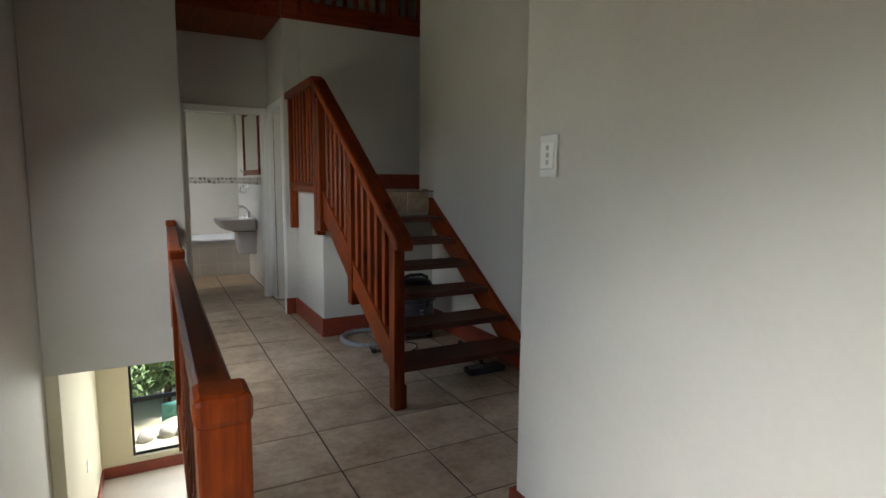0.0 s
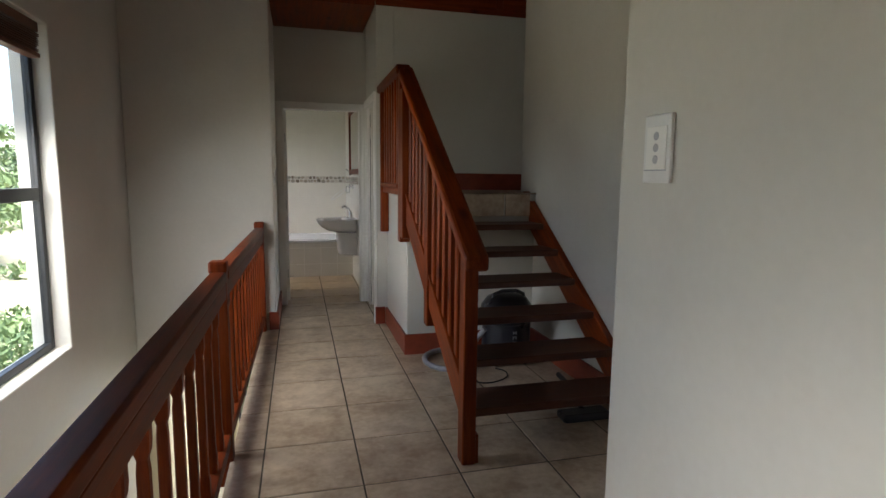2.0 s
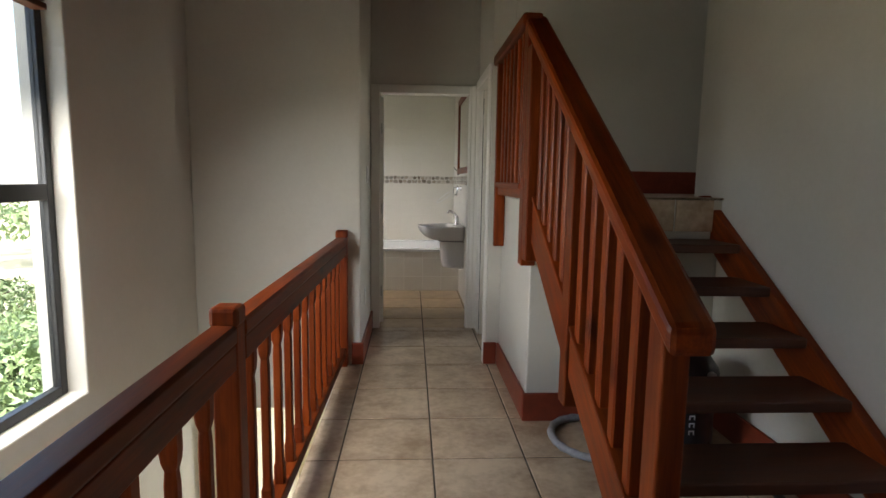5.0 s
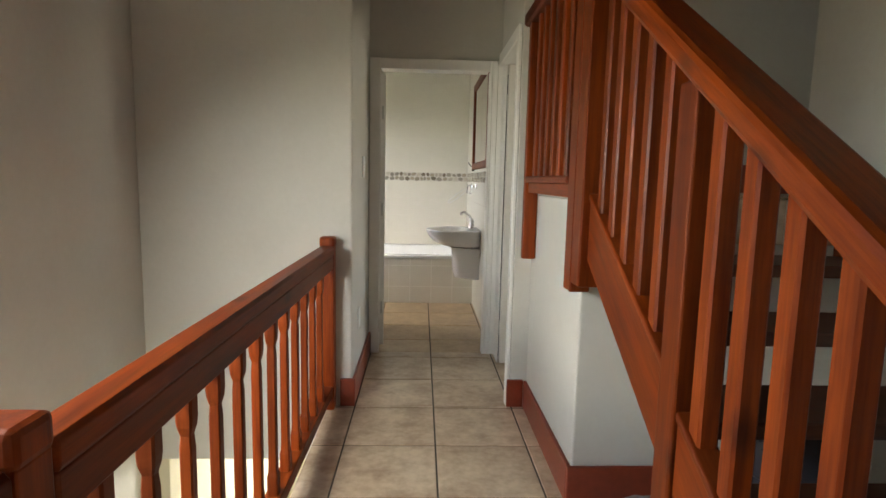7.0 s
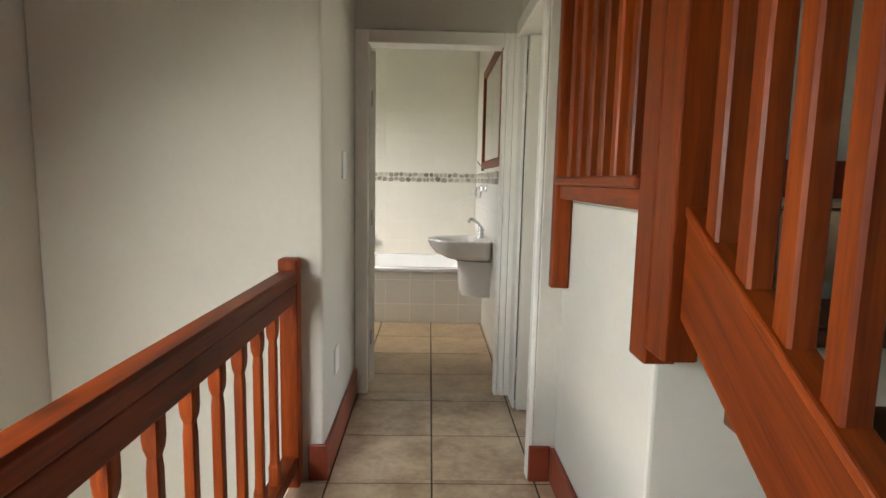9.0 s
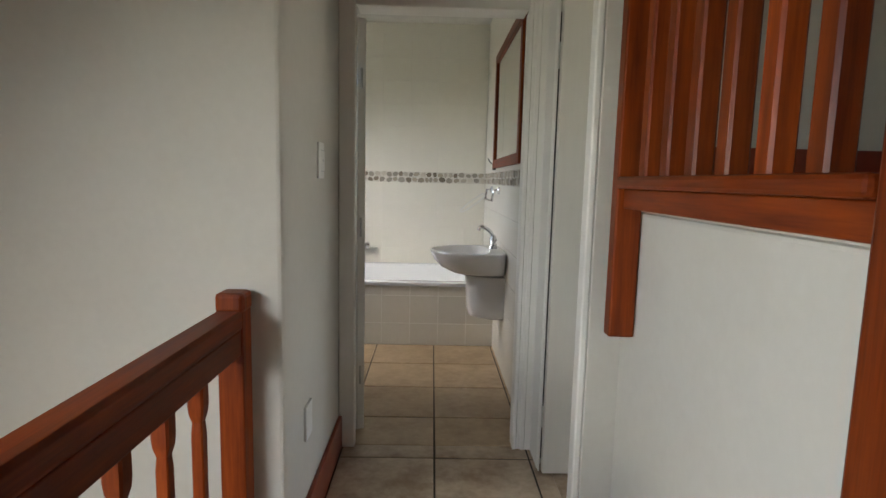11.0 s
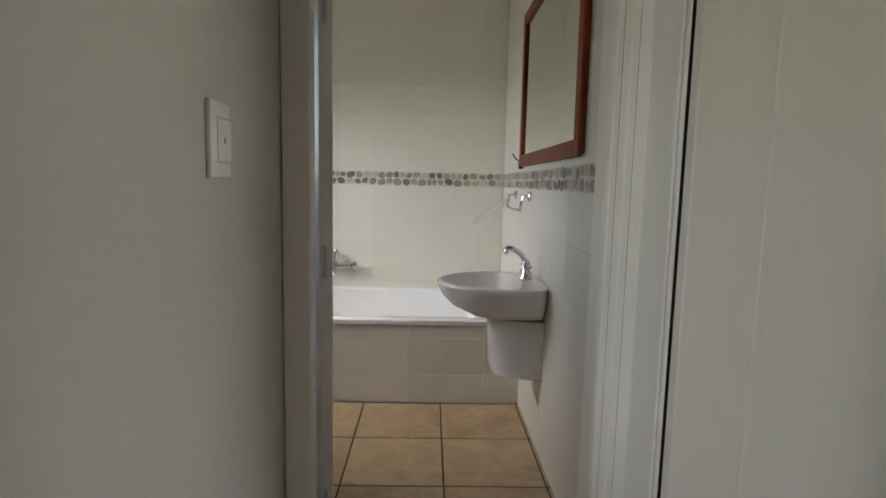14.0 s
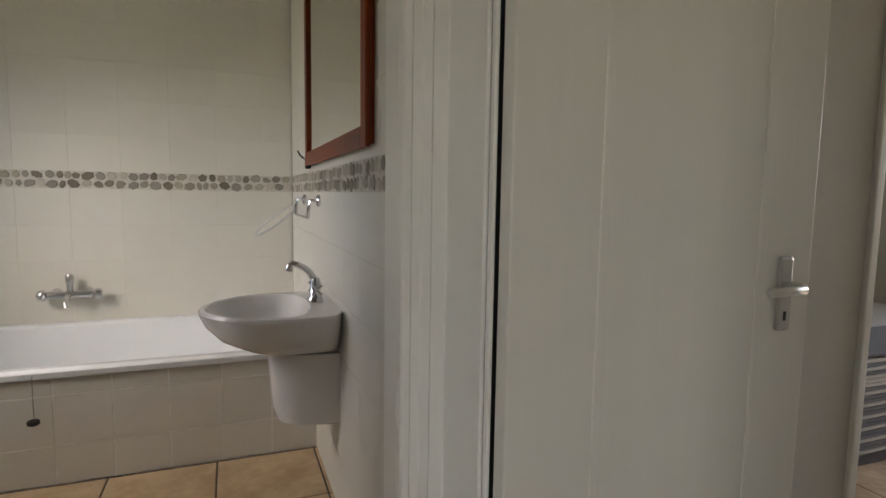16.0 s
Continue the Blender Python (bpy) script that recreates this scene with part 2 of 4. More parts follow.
def wall(name, axis, a, b, u0, u1, z0, z1, holes=(), material=None, label="", bevel=0.006):
    """A wall across axis (0: x, 1: y) from a to b thick, with openings (u0, u1, z0, z1) right through it."""
    us = sorted({u0, u1, *(h[0] for h in holes), *(h[1] for h in holes)})
    zs = sorted({z0, z1, *(h[2] for h in holes), *(h[3] for h in holes)})
    bm = bmesh.new()
    cells = {}
    for i in range(len(us) - 1):
        for k in range(len(zs) - 1):
            cu, cz = (us[i] + us[i + 1]) / 2, (zs[k] + zs[k + 1]) / 2
            cells[i, k] = not any(h[0] < cu < h[1] and h[2] < cz < h[3] for h in holes)
    verts = {}

    def v(i, k, w):
        key = (i, k, w)
        if key not in verts:
            verts[key] = bm.verts.new((w, us[i], zs[k]) if axis == 0 else (us[i], w, zs[k]))
        return verts[key]

    for (i, k), solid in cells.items():
        if not solid:
            continue
        for w in (a, b):
            bm.faces.new((v(i, k, w), v(i + 1, k, w), v(i + 1, k + 1, w), v(i, k + 1, w)))
        for di, dk, p, q in ((-1, 0, (i, k), (i, k + 1)), (1, 0, (i + 1, k), (i + 1, k + 1)), (0, -1, (i, k), (i + 1, k)), (0, 1, (i, k + 1), (i + 1, k + 1))):
            if not cells.get((i + di, k + dk), False):
                bm.faces.new((v(*p, a), v(*q, a), v(*q, b), v(*p, b)))
    bmesh.ops.recalc_face_normals(bm, faces=bm.faces)
    if bevel:
        sharp = [e for e in bm.edges if e.calc_face_angle(0) > 0.5]
        bmesh.ops.bevel(bm, geom=sharp, offset=bevel, segments=3, affect="EDGES", profile=0.5)
    return structure(name, bm, material or PAINT, label or "plain off-white plastered wall", smooth=True)


# ---- structure: levels and walls ----
LEFT, TOP, LOW = -0.80, 3.6, -2.6
EDGE = 0.17          # edge of the gallery floor over the stairwell
RIGHT = 1.206        # near wall and bathroom wall
STAIRX = 2.26        # wall beside the stair
FAR = 5.37           # bulkhead wall at the end of the stairwell
DOORY = 6.32         # wall of the bathroom door
LAND = 1.205         # landing of the stair
BACK = 8.9           # far wall of the bathroom

wall("wall_left", 0, LEFT - 0.2, LEFT, -5.1, 9.1, LOW, TOP, [(-0.3, 0.6, 0.7, 1.8), (2.3, 4.115, 0.305, 2.12), (7.15, 8.15, 1.2, 2.15)], label="off-white plastered outer wall with deep window openings", bevel=0.008)
structure("wall_bulkhead", prism([(LEFT, FAR), (0.302, FAR), (0.302, DOORY), (0.17, DOORY), (0.17, FAR + 0.13), (LEFT, FAR + 0.13)], 2, -0.32, TOP, 0.012), PAINT,
          "off-white bulkhead wall turning into the passage, with a rounded corner", True)
wall("wall_bathroom_door", 1, DOORY, DOORY + 0.12, LEFT, 1.206, -0.1, TOP, [(0.335, 1.14, -0.1, 2.0)], label="off-white wall with the bathroom doorway", bevel=0.004)
wall("wall_bathroom_far", 1, BACK, BACK + 0.15, LEFT, 1.4, -0.1, TOP, label="wall behind the bath")
wall("wall_bathroom_right", 0, RIGHT, RIGHT + 0.14, 6.165, BACK, -0.1, TOP, label="wall beside the washbasin", bevel=0.004)
wall("wall_near", 0, RIGHT, RIGHT + 0.15, -5.0, 1.65, -0.1, TOP, label="smooth pale grey-white wall with a light switch", bevel=0.012)
wall("wall_return", 1, 1.5, 1.65, RIGHT + 0.15, STAIRX, -0.1, TOP, label="wall at the foot of the stair")
wall("wall_stair", 0, STAIRX, STAIRX + 0.15, 1.5, 4.74, -0.1, TOP, label="tall off-white wall beside the stair", bevel=0.01)
wall("wall_landing", 1, 5.374, 5.43, 1.322, 4.2, LAND - 0.1, 2.75, label="off-white wall behind the stair landing", bevel=0.003)
structure("wall_under_landing", prism([(1.26, 4.45), (STAIRX, 4.45), (STAIRX, 4.55), (1.36, 4.55), (1.36, 5.371), (1.26, 5.371)], 2, 0, LAND - 0.03, 0.01), PAINT,
          "white low wall carrying the stair landing", True)
wall("wall_bedroom_door", 0, 1.17, 1.32, 5.372, DOORY - 0.21, -0.1, 2.75, [(5.41, DOORY - 0.21, -0.1, 2.0)], label="off-white wall over the bedroom doorway", bevel=0.004)
# out of view; its dark finish only holds back light bounced from behind
wall("wall_rear", 1, -5.1, -5.0, LEFT, 1.4, LOW, TOP, (), DARKWOOD, "unseen closing wall behind the gallery, dark to cut bounced light")
wall("wall_bedroom_side", 1, 6.34, 6.46, 1.35, 2.5, -0.1, 2.75, label="yellow-white bedroom wall ending at a white corner", bevel=0.005)
wall("wall_bedroom_end", 0, 5.4, 5.5, 5.43, 8.5, -0.1, 2.75, [(5.6, 6.8, 0.8, 2.1)], label="end wall of the bedroom")
wall("wall_landing_end", 0, 4.1, 4.2, 4.59, 5.38, LAND - 0.1, TOP, label="end wall of the stair landing")
wall("wall_loft_end", 0, 4.1, 4.2, 5.39, 6.55, 2.76, TOP, label="end wall of the loft")
wall("wall_bedroom_near", 1, 5.43, 5.5, 1.32, 5.4, -0.1, 2.75, label="near wall of the bedroom")
wall("wall_bedroom_far", 1, 8.5, 8.6, 1.35, 5.4, -0.1, 2.75, label="far wall of the bedroom")
wall("wall_stairwell_near", 1, 4.59, 4.74, STAIRX + 0.15, 4.1, LAND, TOP, label="wall beside the upper stair")
wall("wall_lower_left", 0, LEFT + 0.001, -0.70, FAR + 0.01, 8.05, LOW, -0.301, (), CREAM, "cream lower wall under the bulkhead")
wall("wall_lower_far", 1, 8.05, 8.2, LEFT, 2.4, LOW, -0.3, [(-0.345, 1.2, LOW + 0.22, -0.55)], CREAM, "cream wall of the lower room with a window", bevel=0.006)
wall("wall_lower_right", 0, 2.4, 2.5, -5.0, 8.2, LOW, -0.3, (), CREAM, "cream wall of the lower room")

structure("slab", box(EDGE, 4.2, 1.0, FAR, -0.3, -0.012, 0.004), PAINT, "plastered edge of the gallery floor slab")
structure("slab_near", box(LEFT, 4.2, -5.0, 1.0, -0.3, -0.012, 0.004), PAINT, "plastered edge of the gallery floor slab")
structure("slab_far", box(LEFT, 5.4, FAR + 0.002, 9.0, -0.3, -0.012), PAINT, "floor slab over the lower room")
structure("landing_slab", box(1.27, STAIRX - 0.002, 4.44, 5.38, LAND - 0.12, LAND - 0.012), PAINT, "slab of the stair landing")
structure("landing_slab_side", box(STAIRX, 4.1, 4.74, 5.38, LAND - 0.12, LAND - 0.012), PAINT, "slab of the stair landing")
structure("floor_lower", box(LEFT - 0.1, 2.4, -5.0, 8.2, LOW - 0.2, LOW), mat("pale_lower_floor", (0.62, 0.56, 0.48), 0.3, scale=3), "pale tiled floor of the lower room")
# ceiling out of view, its height and dark colour set to darken the upper walls
boards = box(LEFT - 0.2, 4.2, -5.1, 9.1, TOP + 0.02, TOP + 0.12)
for i in range(48):
    box(LEFT - 0.19 + i * 0.108, LEFT - 0.19 + i * 0.108 + 0.1, -5.09, 9.09, TOP, TOP + 0.019, 0.004, boards)
structure("ceiling", boards, DARKWOOD, "unseen ceiling of dark red boards, low and dark to cut bounced light")
structure("ceiling_bathroom", box(LEFT, RIGHT, DOORY + 0.12, BACK, 2.62, 2.68), CEIL, "white bathroom ceiling")
structure("ceiling_bedroom", box(1.32, 5.4, 5.5, 8.5, 2.62, 2.68), CEIL, "white bedroom ceiling")

# ---- floor tiles ----
PITCH, JOINT = 0.43, 0.008
X0, Y0 = 0.75, 3.62
TILE_MESH = {}


def tile_mesh(w, d, h, material, name):
    key = (round(w, 3), round(d, 3), round(h, 3), material.name)
    if key not in TILE_MESH:
        bm = box(-w / 2, w / 2, -d / 2, d / 2, -h, 0)
        top = [e for e in bm.edges if all(v.co.z > -h / 2 for v in e.verts)]
        bmesh.ops.bevel(bm, geom=top, offset=min(0.0025 if h > 0.007 else 0.0007, w / 4, d / 4), segments=1, affect="EDGES")
        me = bpy.data.meshes.new(name)
        bm.to_mesh(me)
        bm.free()
        me.materials.append(material)
        TILE_MESH[key] = me
    return TILE_MESH[key]


def tiled_floor(name, x0, x1, y0, y1, z, label, glaze=TILE):
    bed = structure(name, box(x0, x1, y0, y1, z - 0.011, z - 0.003), GROUT, label)
    for i in range(math.floor((x0 - X0) / PITCH), math.ceil((x1 - X0) / PITCH)):
        for k in range(math.floor((y0 - Y0) / PITCH), math.ceil((y1 - Y0) / PITCH)):
            a, b = max(x0, X0 + i * PITCH + JOINT / 2), min(x1, X0 + (i + 1) * PITCH - JOINT / 2)
            c, d = max(y0, Y0 + k * PITCH + JOINT / 2), min(y1, Y0 + (k + 1) * PITCH - JOINT / 2)
            if b - a > 0.01 and d - c > 0.01:
                ob = new("tile", tile_mesh(b - a, d - c, 0.009, glaze, "tile"))
                ob.parent = bed
                ob.location = ((a + b) / 2, (c + d) / 2, z + random.uniform(-0.0006, 0.0006))
    return bed


tiled_floor("floor_gallery", EDGE + 0.002, STAIRX, 1.0, FAR, 0, "mottled beige ceramic floor tiles with dark joints")
tiled_floor("floor_near", LEFT, RIGHT, -5.0, 1.0, 0, "mottled beige ceramic floor tiles")
tiled_floor("floor_passage", 0.302, 1.26, FAR, DOORY, 0, "mottled beige ceramic floor tiles with dark joints")
tiled_floor("floor_bathroom", LEFT, RIGHT, DOORY, 7.93, 0, "beige ceramic bathroom floor tiles coloured by the room's warm light", WARM_LIT_TILE)
tiled_floor("floor_bedroom", 1.26, 5.4, 5.5, 8.5, 0, "beige ceramic bedroom floor tiles")
tiled_floor("floor_landing", 1.27, STAIRX, 4.43, 5.38, LAND, "beige tiles on the stair landing")
tiled_floor("floor_landing_side", STAIRX, 4.1, 4.74, 5.38, LAND, "beige tiles on the stair landing")

# ---- skirtings ----


def skirting(x0, x1, y0, y1, z=0.0, h=0.155):
    b = box(x0, x1, y0, y1, z, z + h, 0.005)
    return tagged(part("baseboard", b, SKIRT, None, "dark red-brown stained timber skirting board"), category="baseboard", kind="structure")


S = 0.018
skirting(RIGHT - S, RIGHT - 0.001, -4.9, 1.65 + S)
skirting(RIGHT, STAIRX - S, 1.651, 1.65 + S)
skirting(STAIRX - S, STAIRX - 0.001, 1.67, 4.43)
skirting(1.26 - S, STAIRX - S, 4.45 - S, 4.449)
skirting(1.26 - S, 1.259, 4.45, 5.352)
skirting(1.17 - S, 1.26 - S, 5.372 - S, 5.371)
skirting(0.24, 0.302 + S, FAR - S, FAR - 0.001)
skirting(0.303, 0.302 + S, FAR, DOORY - 0.03)
skirting(1.28, 4.0, 5.36, 5.379, LAND, 0.15)
skirting(LEFT + 0.001, LEFT + S, -2.4, FAR, LOW, 0.15)
skirting(-0.699, -0.70 + S, FAR + 0.02, 8.03, LOW, 0.15)
skirting(-0.70 + S, 2.4, 8.031, 8.049, LOW, 0.15)

# ---- loft timber over the passage and the landing ----
structure("ceiling_passage", box(0.304, 1.168, 5.40, DOORY, 2.752, 3.05, 0.006), WOOD[1], "dark red timber soffit over the passage")
loft = thing("loft_balustrade", (1.3, 5.4, 2.752), "dark red timber loft edge with boards over the landing", "balustrade", kind="structure")
part("fascia", box(1.17, 4.1, 5.375, 5.415, 2.754, 2.93, 0.006), WOOD[0], loft)
for x in (1.33, 2.24, 3.2):
    part("post", box(x, x + 0.07, 5.365, 5.43, 2.80, 3.55, 0.006), WOOD[2], loft)
part("handrail", box(1.17, 4.1, 5.36, 5.43, 3.47, 3.55, 0.01), WOOD[0], loft)
for i in range(24):
    x = 1.43 + i * 0.11
    part("baluster", box(x, x + 0.04, 5.385, 5.41, 2.93, 3.47, 0.004), WOOD[2], loft)
wall("wall_loft_back", 1, 6.45, 6.55, 1.206, 4.1, 2.68, TOP, label="pale loft wall behind the balustrade")
structure("loft_floor", box(1.35, 4.1, 5.43, 6.45, 2.70, 2.76), PAINT, "loft floor behind the balustrade")

# ---- gallery balustrade ----

def newel(parent, x, y, z0, z1, half=0.035, name="newel_post"):
    """A square timber post with rounded edges and a shaped cap."""
    bm = box(x - half, x + half, y - half, y + half, z0, z1 - 0.05, 0.005)
    box(x - half - 0.004, x + half + 0.004, y - half - 0.004, y + half + 0.004, z1 - 0.055, z1, 0.012, bm)
    return part(name, bm, WOOD[2], parent)


def baluster(parent, x, y, z0, z1, half=0.019, shaped=True):
    """A square baluster whose corners are cut away between square blocks at both ends."""
    bm = bmesh.new()
    if shaped:
        levels = [(z0, half), (z0 + 0.07, half), (z0 + 0.085, half * 0.8), (z0 + 0.12, half * 0.74), (z1 - 0.13, half * 0.74),
                  (z1 - 0.1, half * 0.62), (z1 - 0.08, half * 0.9), (z1 - 0.06, half), (z1, half)]
    else:
        levels = [(z0, half), (z1, half)]
    rings = []
    for z, w in levels:
        c = w * 0.25
        rings.append([bm.verts.new((x + a, y + b, z)) for a, b in ((w, c - w), (w, w - c), (w - c, w), (c - w, w), (-w, w - c), (-w, c - w), (c - w, -w), (w - c, -w))])
    for a, b in zip(rings, rings[1:]):
        for k in range(8):
            bm.faces.new((a[k], a[(k + 1) % 8], b[(k + 1) % 8], b[k]))
    bm.faces.new(rings[0][::-1])
    bm.faces.new(rings[-1])
    return part("baluster", bm, WOOD[2], parent)


RAIL_PROFILE = [(-0.03, 0.848), (-0.034, 0.856), (-0.034, 0.888), (-0.026, 0.898), (0.03, 0.898), (0.038, 0.888), (0.038, 0.856), (0.034, 0.848)]


def gallery_span(label, RX, skew, y0, y1, first, step, count, ends):
    """One run of the balustrade; skew: how far it runs out of square with the walls, in radians."""
    g = thing("gallery_balustrade", (RX, (y0 + y1) / 2, 0), label, "balustrade", "balustrades of the gallery")
    for y in ends:
        newel(g, RX, y, -0.12 if y < 5 else 0.003, 0.935, 0.043 if y < 2 else 0.035)
    part("handrail", prism([(RX + u, v - 0.008) for u, v in RAIL_PROFILE], 1, y0, y1, 0.002), WOOD[1], g)
    part("under_rail", box(RX - 0.03, RX + 0.034, y0, y1, 0.77, 0.8385, 0.004), WOOD[1], g)
    part("bottom_rail", box(RX - 0.03, RX + 0.03, y0, y1, 0.085, 0.14, 0.004), WOOD[1], g)
    for i in range(count):
        baluster(g, RX, first + step * i, 0.139, 0.772)
    g.rotation_euler.z = -skew
    return g


gallery_span("red-brown varnished timber balustrade along the gallery edge", 0.151, 0.001, 1.093, 3.089, 1.298, 0.183, 10, (1.05, 3.132))
gallery_span("red-brown varnished timber balustrade ending at the bulkhead wall", 0.1668, 0.0141, 3.175, 5.284, 3.309, 0.162, 12, (5.327,))

# ---- the stair ----
FIRST, RISE, GOING, NOSE = 0.205, 0.157, 0.247, 2.945
stair = thing("staircase", (1.75, 3.6, 0), "open-riser varnished timber stair with a red-brown balustrade", "staircase")
for i in range(6):
    y, z = NOSE + i * GOING, FIRST + RISE * i
    part("tread", box(1.29, 2.215, y, y + 0.265, z - 0.042, z, 0.007), DARKWOOD, stair)


def stringer(y0, y1, low0, low1, high0, high1):
    """A sloped string board between two posts, with a flat cap on which the balusters stand."""
    board = part("stringer", prism([(y0, low0), (y1, low1), (y1, high1 - 0.022), (y0, high0 - 0.022)], 0, 1.217, 1.262, 0.003), WOOD[3], stair)
    part("cap", prism([(y0, high0 - 0.0215), (y1, high1 - 0.0215), (y1, high1), (y0, high0)], 0, 1.211, 1.268, 0.005), WOOD[3], board)


stringer(2.891, 3.559, 0.191, 0.57, 0.39, 0.765)
stringer(3.641, 4.249, 0.615, 0.985, 0.848, 1.207)
right = [(2.93, 0.0), (3.03, 0.0), (4.45, LAND - 0.26), (4.6, LAND - 0.05), (4.6, LAND + 0.005), (4.55, LAND + 0.01), (2.98, 0.2), (2.93, 0.15)]
part("stringer", prism(right, 0, 2.212, STAIRX - 0.003, 0.004), WOOD[3], stair)
part("newel_post", box(1.203, 1.268, 2.81, 2.89, 0.0, 1.0, 0.006), WOOD[2], stair)
part("newel_block", box(1.2695, 1.284, 2.818, 2.884, 0.0, 0.14, 0.004), WOOD[2], stair)
RY0, RZ0, RY1, RZ1 = 2.76, 0.975, 4.44, 2.085


def rail_z(y):
    return RZ0 + (y - RY0) * (RZ1 - RZ0) / (RY1 - RY0)


def sloped(name, x0, x1, low, high, y0, y1, bevel):
    outline = [(y0, rail_z(y0) + low), (y1, rail_z(y1) + low), (y1, rail_z(y1) + high), (y0, rail_z(y0) + high)]
    return part(name, prism(outline, 0, x0, x1, bevel), WOOD[3], stair)


sloped("handrail", 1.19, 1.30, -0.07, 0.0, RY0, RY1, 0.016)
part("post", box(1.206, 1.272, 3.56, 3.64, 0.455, rail_z(3.56) - 0.05, 0.006), WOOD[2], stair)
part("post", box(1.19, 1.262, 4.345, 4.435, 0.857, 2.02, 0.006), WOOD[2], stair)
part("post", box(1.19, 1.262, 4.25, 4.343, 0.893, rail_z(4.25) - 0.05, 0.006), WOOD[2], stair)
for y in (3.02, 3.145, 3.265, 3.383, 3.5):
    baluster(stair, 1.243, y, 0.43 + (y - 2.986) * 0.562, rail_z(y) - 0.05, 0.022, shaped=False)
for y in (3.735, 3.845, 3.953, 4.06, 4.166):
    baluster(stair, 1.243, y, 0.838 + (y - 3.641) * 0.59, rail_z(y) - 0.05, 0.022, shaped=False)
landing_rail = thing("landing_balustrade", (1.22, 4.9, LAND), "varnished timber balustrade along the stair landing", "balustrade")
part("handrail", box(1.175, 1.275, 4.40, 5.375, 2.022, 2.088, 0.014), WOOD[1], landing_rail)
part("bottom_rail", box(1.182, 1.262, 4.436, 5.255, 1.236, 1.266, 0.008), WOOD[1], landing_rail)
part("apron", box(1.206, 1.262, 4.436, 5.255, 1.186, 1.2355, 0.003), WOOD[1], landing_rail)
part("post", box(1.189, 1.257, 5.256, 5.3, 0.845, 2.02, 0.005), WOOD[2], landing_rail)
for i in range(6):
    baluster(landing_rail, 1.225, 4.436 + 0.82 * (i + 1) / 7, 1.257, 2.025, 0.021, shaped=False)
riser = structure("landing_riser", box(1.36, 2.21, 4.437, 4.447, LAND - 0.175, LAND - 0.012), WGROUT, "tiled riser under the landing edge")
for x in (1.36, 1.575, 2.01):
    w = {1.36: 0.207, 1.575: 0.427, 2.01: 0.2}[x]
    ob = new("tile", tile_mesh(w, 0.165, 0.008, TILE, "tile"))
    ob.parent = riser
    ob.matrix_local = pose(x + w / 2, 4.429, LAND - 0.093, 90)

# ---- bathroom door frame and doors ----


bath_frame = thing("door_frame", (0.75, DOORY, 0), "white painted pressed-steel frame of the bathroom doorway", "door frame", kind="structure")
part("jamb", box(0.304, 0.376, DOORY - 0.03, DOORY - 0.002, 0, 2.045, 0.005), WHITE, bath_frame)
part("lining", box(0.3355, 0.376, DOORY - 0.0015, DOORY + 0.022, 0, 1.975, 0.003), WHITE, bath_frame)
part("rebate", box(0.3355, 0.341, DOORY + 0.0225, DOORY + 0.1, 0, 1.985, 0.001), WHITE, bath_frame)
MOULD = [(1.115, -0.002), (1.115, -0.024), (1.119, -0.03), (1.131, -0.03), (1.135, -0.024), (1.15, -0.026), (1.153, -0.034), (1.168, -0.036), (1.172, -0.03), (1.198, -0.034), (1.2, -0.04), (1.204, -0.04), (1.204, -0.002)]
part("jamb", prism([(u, DOORY + v) for u, v in MOULD], 2, 0, 2.045, 0.0008), WHITE, bath_frame)
part("lining", box(1.115, 1.1395, DOORY - 0.0015, DOORY + 0.05, 0, 1.975, 0.003), WHITE, bath_frame)
part("rebate", box(1.127, 1.1395, DOORY + 0.0505, DOORY + 0.135, 0, 1.985, 0.003), WHITE, bath_frame)
part("head", box(0.3765, 1.1145, DOORY - 0.03, DOORY - 0.002, 1.975, 2.045, 0.005), WHITE, bath_frame)
part("head_lining", box(0.3765, 1.1145, DOORY - 0.001, DOORY + 0.12, 1.98, 2.0, 0.003), WHITE, bath_frame)

bath_door = thing("door_1", (0.387, 6.457, 0), "white painted bathroom door standing wide open", "door", kind="structure")
part("leaf", box(0.3625, 0.402, 6.457, 7.205, 0.012, 1.97, 0.006, segments=3), WHITE, bath_door, smooth=False)
for z in (0.3, 1.02, 1.7):
    part("hinge", lathe([(0.006, -0.045), (0.006, 0.045)], (0.374, 6.436, z), "z", 10), STEEL, bath_door, "steel butt hinge")
bath_door.rotation_euler.z = radians(24)

bed_frame = thing("door_frame", (1.2, 5.75, 0), "white painted pressed-steel frame of the bedroom doorway", "door frame", kind="structure")
for y0, y1, x0, x1 in ((5.374, 5.43, 1.148, 1.169), (6.118, 6.278, 1.197, 1.2055), (6.0955, 6.115, 1.2, 1.2075)):
    part("jamb", box(x0, x1, y0, y1, 0, 2.045, 0.005), WHITE, bed_frame)
# added box behind the leaf; keeps bedroom light out of the hinge gap
part("door_stop", box(1.246, 1.345, 6.0945, 6.164, 0, 1.985, 0.002), WHITE, bed_frame)
# black strip painted in for the gap's shade; nothing is fitted there
part("door_seal", box(1.2065, 1.2455, 6.152, 6.1645, 0.03, 1.93, 0.002), RUBBER, bed_frame, "dark strip standing in for the shade of the hinge gap")
part("lining", box(1.172, 1.30, 5.412, 5.432, 0, 1.985, 0.004), WHITE, bed_frame)
part("head", box(1.148, 1.169, 5.4305, 6.0995, 1.975, 2.045, 0.005), WHITE, bed_frame)
part("head_lining", box(1.172, 1.30, 5.433, 6.109, 1.985, 2.0, 0.002), WHITE, bed_frame)

